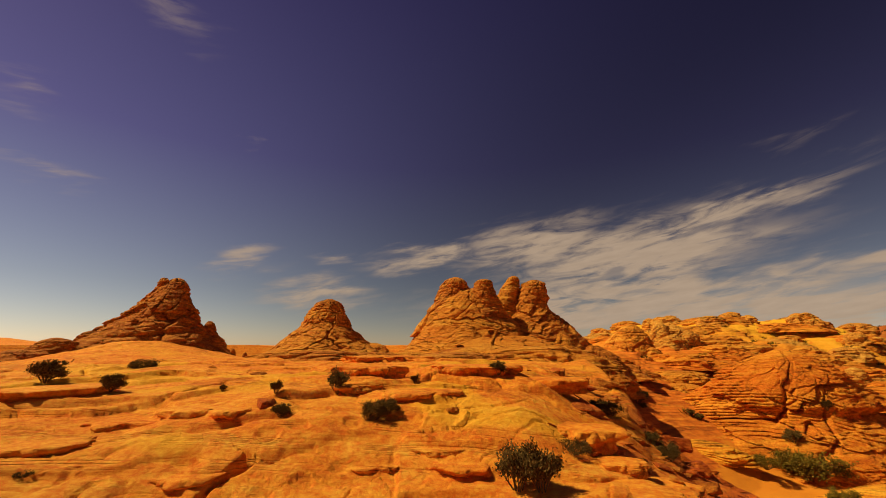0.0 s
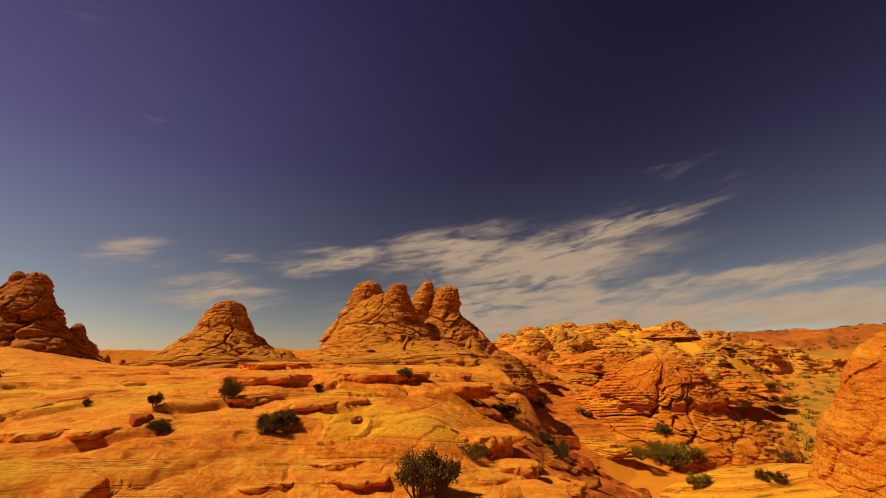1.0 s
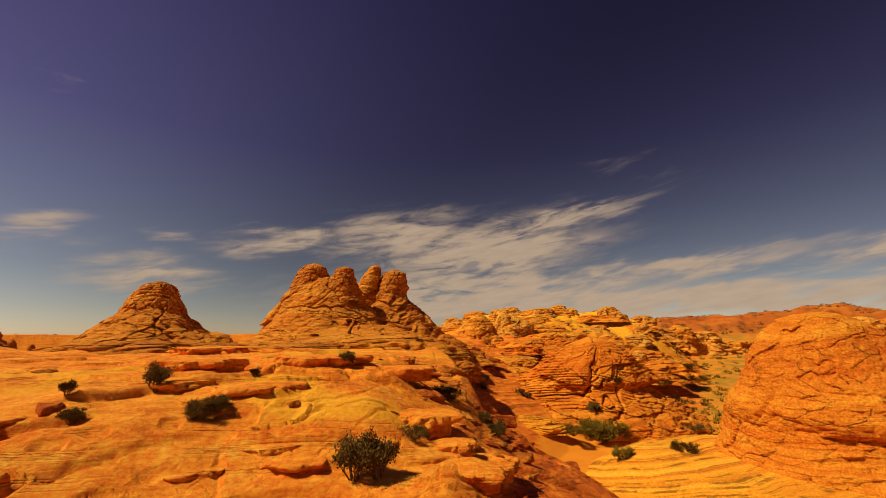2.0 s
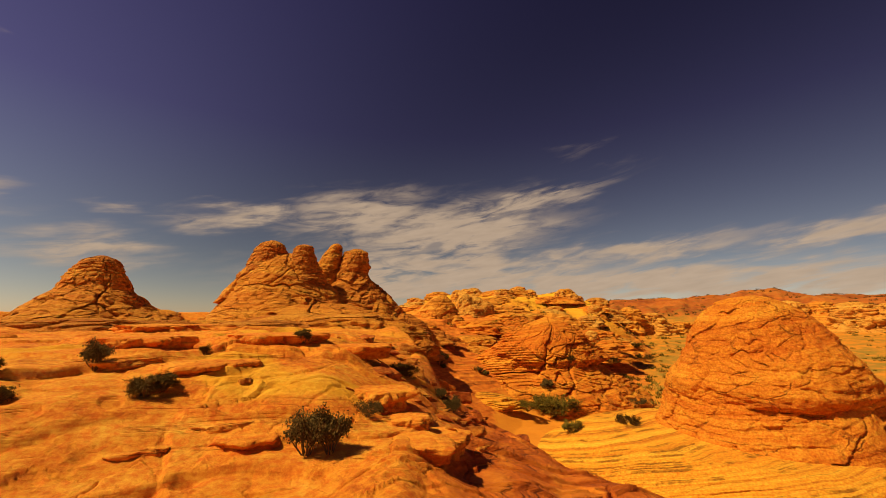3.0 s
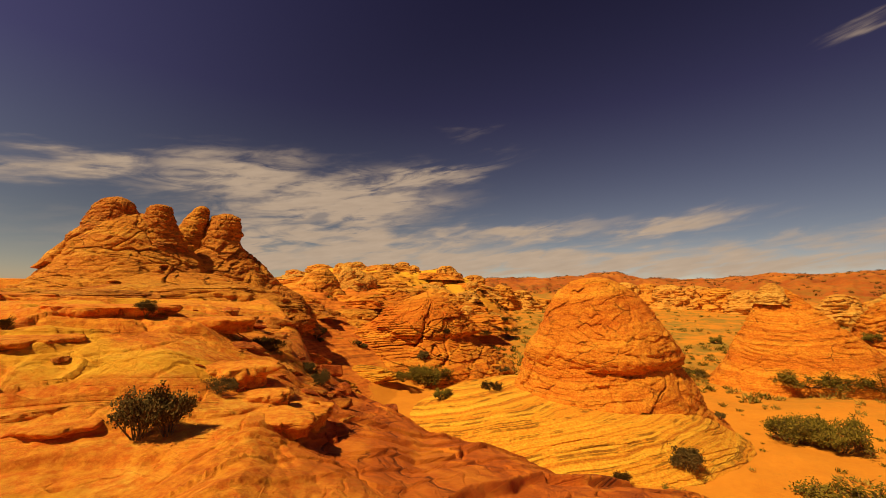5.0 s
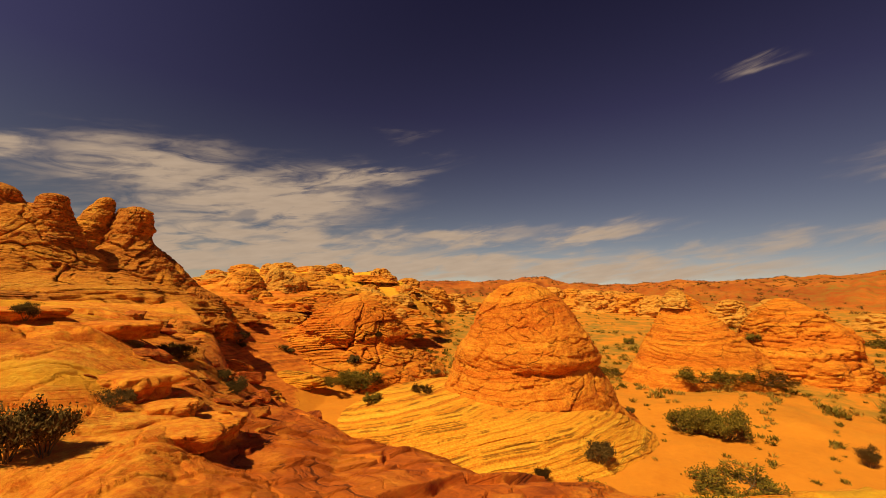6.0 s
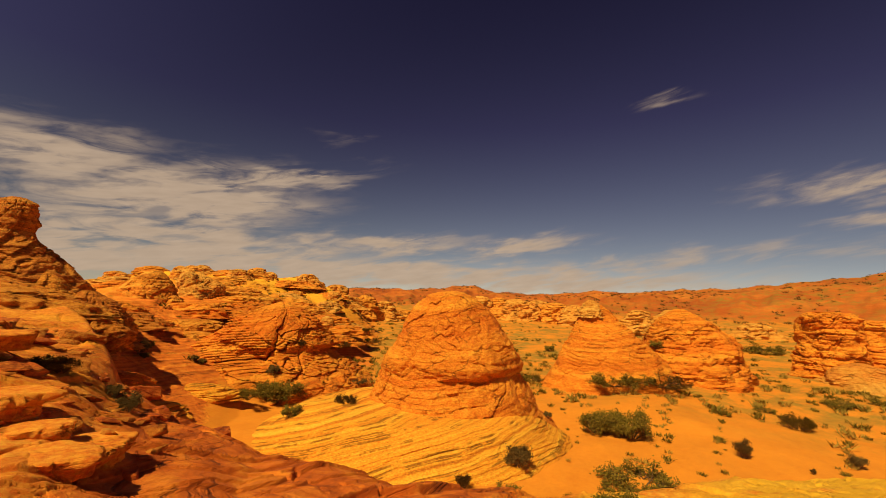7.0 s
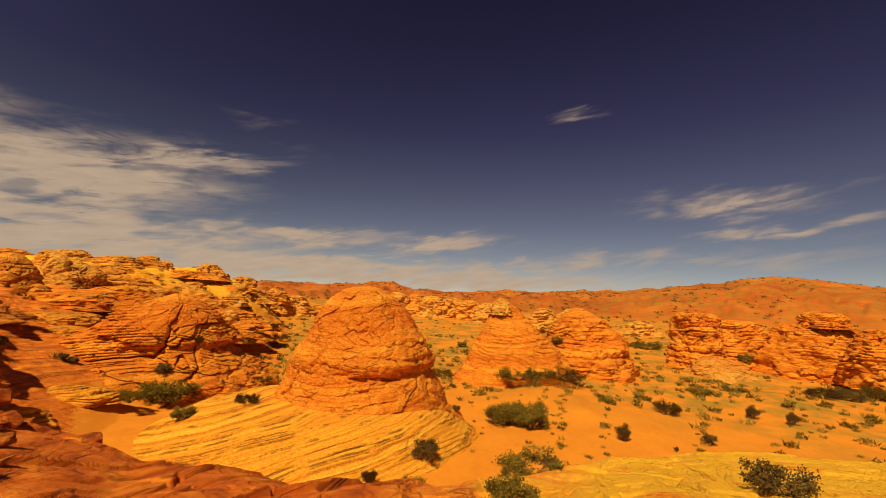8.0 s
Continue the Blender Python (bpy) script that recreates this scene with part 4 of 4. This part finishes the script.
def shrub(seed, label, stems, tall, droop, leaves, leaf, mat, spread=0.5):
    """A desert shrub one metre across: forking stems from one root, and small leaves round the twigs."""
    rnd = random.Random(seed)
    wood_v, wood_f, leaf_v, leaf_f = [], [], [], []
    ends = []

    def grow(a, d, length, rad, level):
        bend = Vector((rnd.uniform(-1, 1), rnd.uniform(-1, 1), rnd.uniform(-0.4, 0.6))) * 0.35
        b = a + (d + bend * 0.4).normalized() * length * 0.5
        c = b + (d + bend - Vector((0, 0, droop))).normalized() * length * 0.5
        tube(wood_v, wood_f, a, b, rad, rad * 0.8)
        tube(wood_v, wood_f, b, c, rad * 0.8, rad * 0.55)
        if level >= 1:
            ends.append((b, c))
        if level < 3:
            for _ in range(3 if level else 4):
                e = (d + Vector((rnd.uniform(-1, 1), rnd.uniform(-1, 1), rnd.uniform(-0.5, 0.8))) * 0.75).normalized()
                grow(b.lerp(c, rnd.uniform(0.2, 1.0)), e, length * rnd.uniform(0.5, 0.72), rad * 0.55, level + 1)

    for s in range(stems):
        t = 2 * math.pi * (s + rnd.uniform(-0.3, 0.3)) / stems
        out = rnd.uniform(0.35, 1.0)
        d = Vector((math.cos(t) * out, math.sin(t) * out, tall * rnd.uniform(0.6, 1.2))).normalized()
        grow(Vector((math.cos(t) * 0.03, math.sin(t) * 0.03, -0.06)), d, spread * rnd.uniform(0.42, 0.62), 0.016, 0)
    for n in range(leaves):
        a, c = ends[rnd.randrange(len(ends))]
        p = a.lerp(c, rnd.uniform(0.1, 1.15)) + Vector((rnd.gauss(0, 1), rnd.gauss(0, 1), rnd.gauss(0, 0.8))) * leaf * 0.9
        d = Vector((rnd.gauss(0, 1), rnd.gauss(0, 1), rnd.gauss(0.5, 0.8))).normalized()
        w = d.orthogonal().normalized() * leaf * rnd.uniform(0.22, 0.4)
        d = d * leaf * rnd.uniform(0.6, 1.3)
        k = len(leaf_v)
        leaf_v += [p, p + d * 0.5 + w, p + d, p + d * 0.5 - w]
        leaf_f.append((k, k + 1, k + 2, k + 3))
    big = max(math.hypot(v.x, v.y) for v in leaf_v)
    size = 0.5 / (0.86 * big)
    root = tagged(new("shrub"), label, "shrub", "desert shrubs")
    for pname, vs, fs, m in (("woody_stem", wood_v, wood_f, m_bark), ("foliage", leaf_v, leaf_f, mat)):
        me = bpy.data.meshes.new(pname)
        me.from_pydata([v * size for v in vs], [], fs)
        linked(pname, me, m, root)
    return root


KINDS = {
    "a": shrub(11, "open twiggy dark scrub bush rooted in a crack of slickrock", 8, 1.5, 0.0, 3300, 0.045, leaf_dark),
    "b": shrub(12, "dense dark rounded scrub bush on orange rock", 9, 0.95, 0.1, 3800, 0.045, leaf_dark),
    "c": shrub(13, "low spreading dark scrub bush at a ledge", 10, 0.45, 0.15, 2800, 0.042, leaf_dark),
    "d": shrub(14, "olive green shrub thicket on orange sand", 12, 0.55, 0.05, 4200, 0.036, leaf_green),
    "e": shrub(15, "flat sprawling green shrub on the sandy wash", 14, 0.22, 0.05, 3600, 0.036, leaf_green),
}
used = set()
turner = random.Random(5)


def plant(kind, place, width, tall=1.0):
    """Sets a shrub of a kind, width metres across, at a place."""
    m = Matrix.Translation(place) @ pose(0, 0, 0, 0, 0, turner.uniform(0, 360))
    ob = KINDS[kind]
    if kind in used:
        ob = copy_thing(ob, m)
    used.add(kind)
    ob.matrix_basis = m @ Matrix.Diagonal((width, width, width * tall * turner.uniform(0.9, 1.1), 1))


# bearing, dip, breadth (degrees) and kind
SLICKROCK = [(-42.7, -3.4, 3.7, "b"), (-37.5, -4.5, 2.8, "b"), (-35.1, -2.4, 3.1, "c"), (-27.0, -5.2, 1.0, "a"), (-21.1, -5.7, 1.9, "a"), (-20.3, -8.4, 2.9, "b"), (-13.7, -5.8, 3.5, "a"), (-8.9, -9.1, 4.4, "b"), (-7.2, -8.4, 3.4, "b"),
             (-3.7, -4.9, 1.7, "a"), (7.4, -3.6, 2.7, "b"), (9.4, -16.9, 7.2, "a"), (12.3, -16.9, 6.4, "a"), (16.7, -12.6, 4.2, "c"), (20.8, -8.3, 3.1, "b"), (-42.9, -11.7, 1.5, "c")]
SHOULDER = [(19.5, -8.2, 3.0, "b"), (26.2, -11.7, 3.7, "c"), (24.1, -6.8, 2.2, "a"), (30.3, -8.0, 1.2, "b"), (25.2, -10.9, 2.2, "b"), (29.5, -7.8, 1.1, "a"), (41.3, -6.1, 1.2, "a"), (24.6, -7.2, 1.1, "b"), (26.9, -12.6, 2.4, "b")]
WASH = [(35.7, -12.1, 3.2, "d"), (39.3, -12.5, 6.1, "d"), (38.0, -12.2, 4.6, "d"), (41.1, -14.3, 3.2, "d"), (47.8, -12.8, 3.0, "c"), (48.7, -10.5, 2.3, "c"), (38.3, -9.4, 2.0, "b"), (70.9, -18.9, 4.2, "b"), (69.4, -22.6, 4.2, "d"), (64.1, -22.0, 2.6, "a"),
        (79.0, -22.3, 4.2, "d"), (82.0, -22.0, 4.4, "d"), (80.0, -14.3, 5.8, "d"), (83.6, -14.2, 6.4, "d"), (81.5, -14.0, 5.6, "d"), (81.5, -8.6, 6.5, "e"), (86.9, -8.1, 6.2, "e"), (84.0, -8.0, 4.6, "e")]
FLATS = [(99.1, -10.6, 3.5, "d"), (73.9, -13.3, 1.5, "b"), (82.2, -19.7, 4.2, "e"), (86.1, -19.6, 4.1, "e"), (107.6, -15.8, 4.2, "a"), (109.6, -15.4, 4.4, "a"), (112.3, -6.6, 3.0, "c"), (114.0, -6.4, 3.0, "c"), (115.9, -6.1, 2.8, "d"), (106.7, -9.7, 1.6, "a"),
         (110.0, -9.6, 1.6, "a"), (103.1, -13.0, 1.8, "a"), (102.1, -7.9, 3.3, "e"), (105.2, -7.2, 3.0, "e"), (106.1, -4.0, 2.0, "d"), (96.4, -3.5, 4.3, "e"), (71.0, -9.0, 4.2, "e"), (73.5, -5.3, 1.7, "d"), (86.2, -3.9, 2.2, "d"), (94.5, -14.2, 2.3, "a")]
FLATS += [(46.1, -5.8, 2.6, "e"), (49.7, -5.2, 2.7, "e"), (49.0, -4.0, 1.2, "d"), (96.3, -9.4, 2.4, "e"), (100.0, -14.3, 0.7, "a")]
NEAR = [(110.8, -14.6, 6.4, 'c'), (84.9, -18.9, 10.0, 'e'), (85.9, -21.6, 7.4, 'd')]
for skip, beds in ((0.0, NEAR), (0.0, SLICKROCK), (0.0, SHOULDER), (13.0, WASH), (11.0, FLATS)):
    for az, el, wide, kind in beds:
        place, r = sight(az, el, skip)
        if place is not None and r < 160:
            plant(kind, place, 2 * r * math.tan(radians(wide / 2)), {"a": 1.35, "e": 0.7}.get(kind, 1.1))

# ---- loose blocks and undercut slabs on the slickrock ----


def block(seed, label, flat):
    """An angular fallen block about one metre across."""
    rnd = random.Random(seed)
    bm = bmesh.new()
    pts = [Vector((rnd.uniform(-1, 1), rnd.uniform(-0.8, 0.8), rnd.uniform(-0.6, 0.6) * flat)) for _ in range(15)]
    for p in pts:
        bm.verts.new(p * 0.5)
    hull = bmesh.ops.convex_hull(bm, input=bm.verts)
    bmesh.ops.delete(bm, geom=[g for g in hull["geom_interior"] if isinstance(g, bmesh.types.BMVert)], context="VERTS")
    bmesh.ops.bevel(bm, geom=list(bm.edges), offset=0.035, segments=2, affect="EDGES", profile=0.6)
    bmesh.ops.triangulate(bm, faces=bm.faces)
    bmesh.ops.subdivide_edges(bm, edges=[e for e in bm.edges if e.calc_length() > 0.12], cuts=2, use_grid_fill=True)
    for v in bm.verts:
        v.co += v.normal * 0.035 * noise.fractal(v.co * 5 + Vector((seed, 0, 0)), 1.0, 2.0, 4)
    me = bpy.data.meshes.new("boulder")
    bm.to_mesh(me)
    bm.free()
    return linked("boulder", me, rock_brown if seed % 2 else rock_red, None, label)


STONES = [block(n, "angular fallen sandstone block on the slickrock shoulder", 0.5 + 0.12 * (n % 3)) for n in range(61, 67)]
for ob in STONES:
    tagged(ob, category="boulder", group="fallen blocks")
fresh = set(range(len(STONES)))
SPOTS = [(-23.1, -3.5, 2.6), (-21.8, -6.9, 2.8), (1.2, -8.2, 2.2), (28.9, -13.4, 3.2), (27.3, -14.6, 2.4)]
picker = random.Random(9)
for _ in range(80):
    SPOTS.append((picker.triangular(11, 37, 22), 0, picker.choice((0.9, 1.4, 2.0, 2.8, 4.2))))
for n, (az, el, wide) in enumerate(SPOTS):
    if el:
        place, r = sight(az, el)
    else:
        r = picker.uniform(6.2, 14.0)
        place = plumb(*pol(az, r))
    if place is None:
        continue
    k = n % len(STONES)
    size = 2 * r * math.tan(radians(wide / 2))
    m = Matrix.Translation(place + Vector((0, 0, 0.02 * size))) @ pose(0, 0, 0, picker.uniform(-14, 14), picker.uniform(-14, 14), picker.uniform(0, 360))
    ob = STONES[k]
    if k in fresh:
        fresh.discard(k)
    else:
        ob = copy_thing(ob, m)
    ob.matrix_basis = m @ Matrix.Diagonal((size, size, size, 1))

# ---- scattered scrub and dry grass, far too many to count ----


def tufts(name, label, category, mat, spots, blades, high, lean):
    rnd = random.Random(77)
    vs, fs = [], []
    for p, s in spots:
        for _ in range(blades):
            t, q = rnd.uniform(0, 2 * math.pi), rnd.random() ** 0.5 * s * 0.5
            b = p + Vector((math.cos(t) * q, math.sin(t) * q, rnd.uniform(-0.02, 0.25) * s * high))
            tip = b + Vector((rnd.gauss(0, lean), rnd.gauss(0, lean), rnd.uniform(0.5, 1.0))) * s * high * 0.55
            w = Vector((rnd.uniform(-1, 1), rnd.uniform(-1, 1), 0.0)).normalized() * s * 0.07
            k = len(vs)
            vs += [b - w, b + w, tip]
            fs.append((k, k + 1, k + 2))
    me = bpy.data.meshes.new(name)
    me.from_pydata(vs, [], fs)
    tagged(linked(name, me, mat), label, category, kind="stuff")


scatter = random.Random(31)
green, dry, far = [], [], []
while len(green) < 900:
    az, r = scatter.uniform(44, 122), 24 * math.exp(scatter.uniform(0, 1.95))
    if vnoise(math.sin(az) * 3 + az / 3, r / 9, 0, 5) < -0.05 + (0.35 if r < 45 else 0.0) - (0.25 if az < 57 else 0):
        continue
    p = plumb(*pol(az, r))
    if p is None or p.z - EYE > -2.5 - 0.0 * r and r < 120:
        continue
    s = scatter.choice((0.35, 0.5, 0.7, 1.0)) * (0.6 if r < 40 else 1.0)
    (dry if scatter.random() < 0.5 else green).append((p, s))
while len(far) < 1500:
    az, r = scatter.uniform(40, 122), scatter.uniform(180, 460)
    if vnoise(az / 4, r / 40, 0, 9) < 0.05 and r < 330:
        continue
    p = plumb(*pol(az, r))
    if p is not None:
        far.append((p, scatter.uniform(1.0, 2.4)))
for az0, az1, r0, r1, many in ((-47, -20, 60, 300, 60), (20, 46, 40, 96, 70)):
    for _ in range(many):
        p = plumb(*pol(scatter.uniform(az0, az1), scatter.uniform(r0, r1)))
        if p is not None:
            green.append((p, scatter.uniform(0.4, 1.0)))
tufts("scrub", "small green scrub tufts scattered over the sandy wash", "scrub", leaf_green, green, 34, 0.8, 0.6)
tufts("dry_grass", "dry yellow grass tufts on the orange sand", "grass", leaf_dry, dry, 26, 0.9, 0.5)
tufts("far_scrub", "dark juniper scrub dotted over the far red tableland", "scrub", leaf_dark, far, 14, 0.8, 0.6)
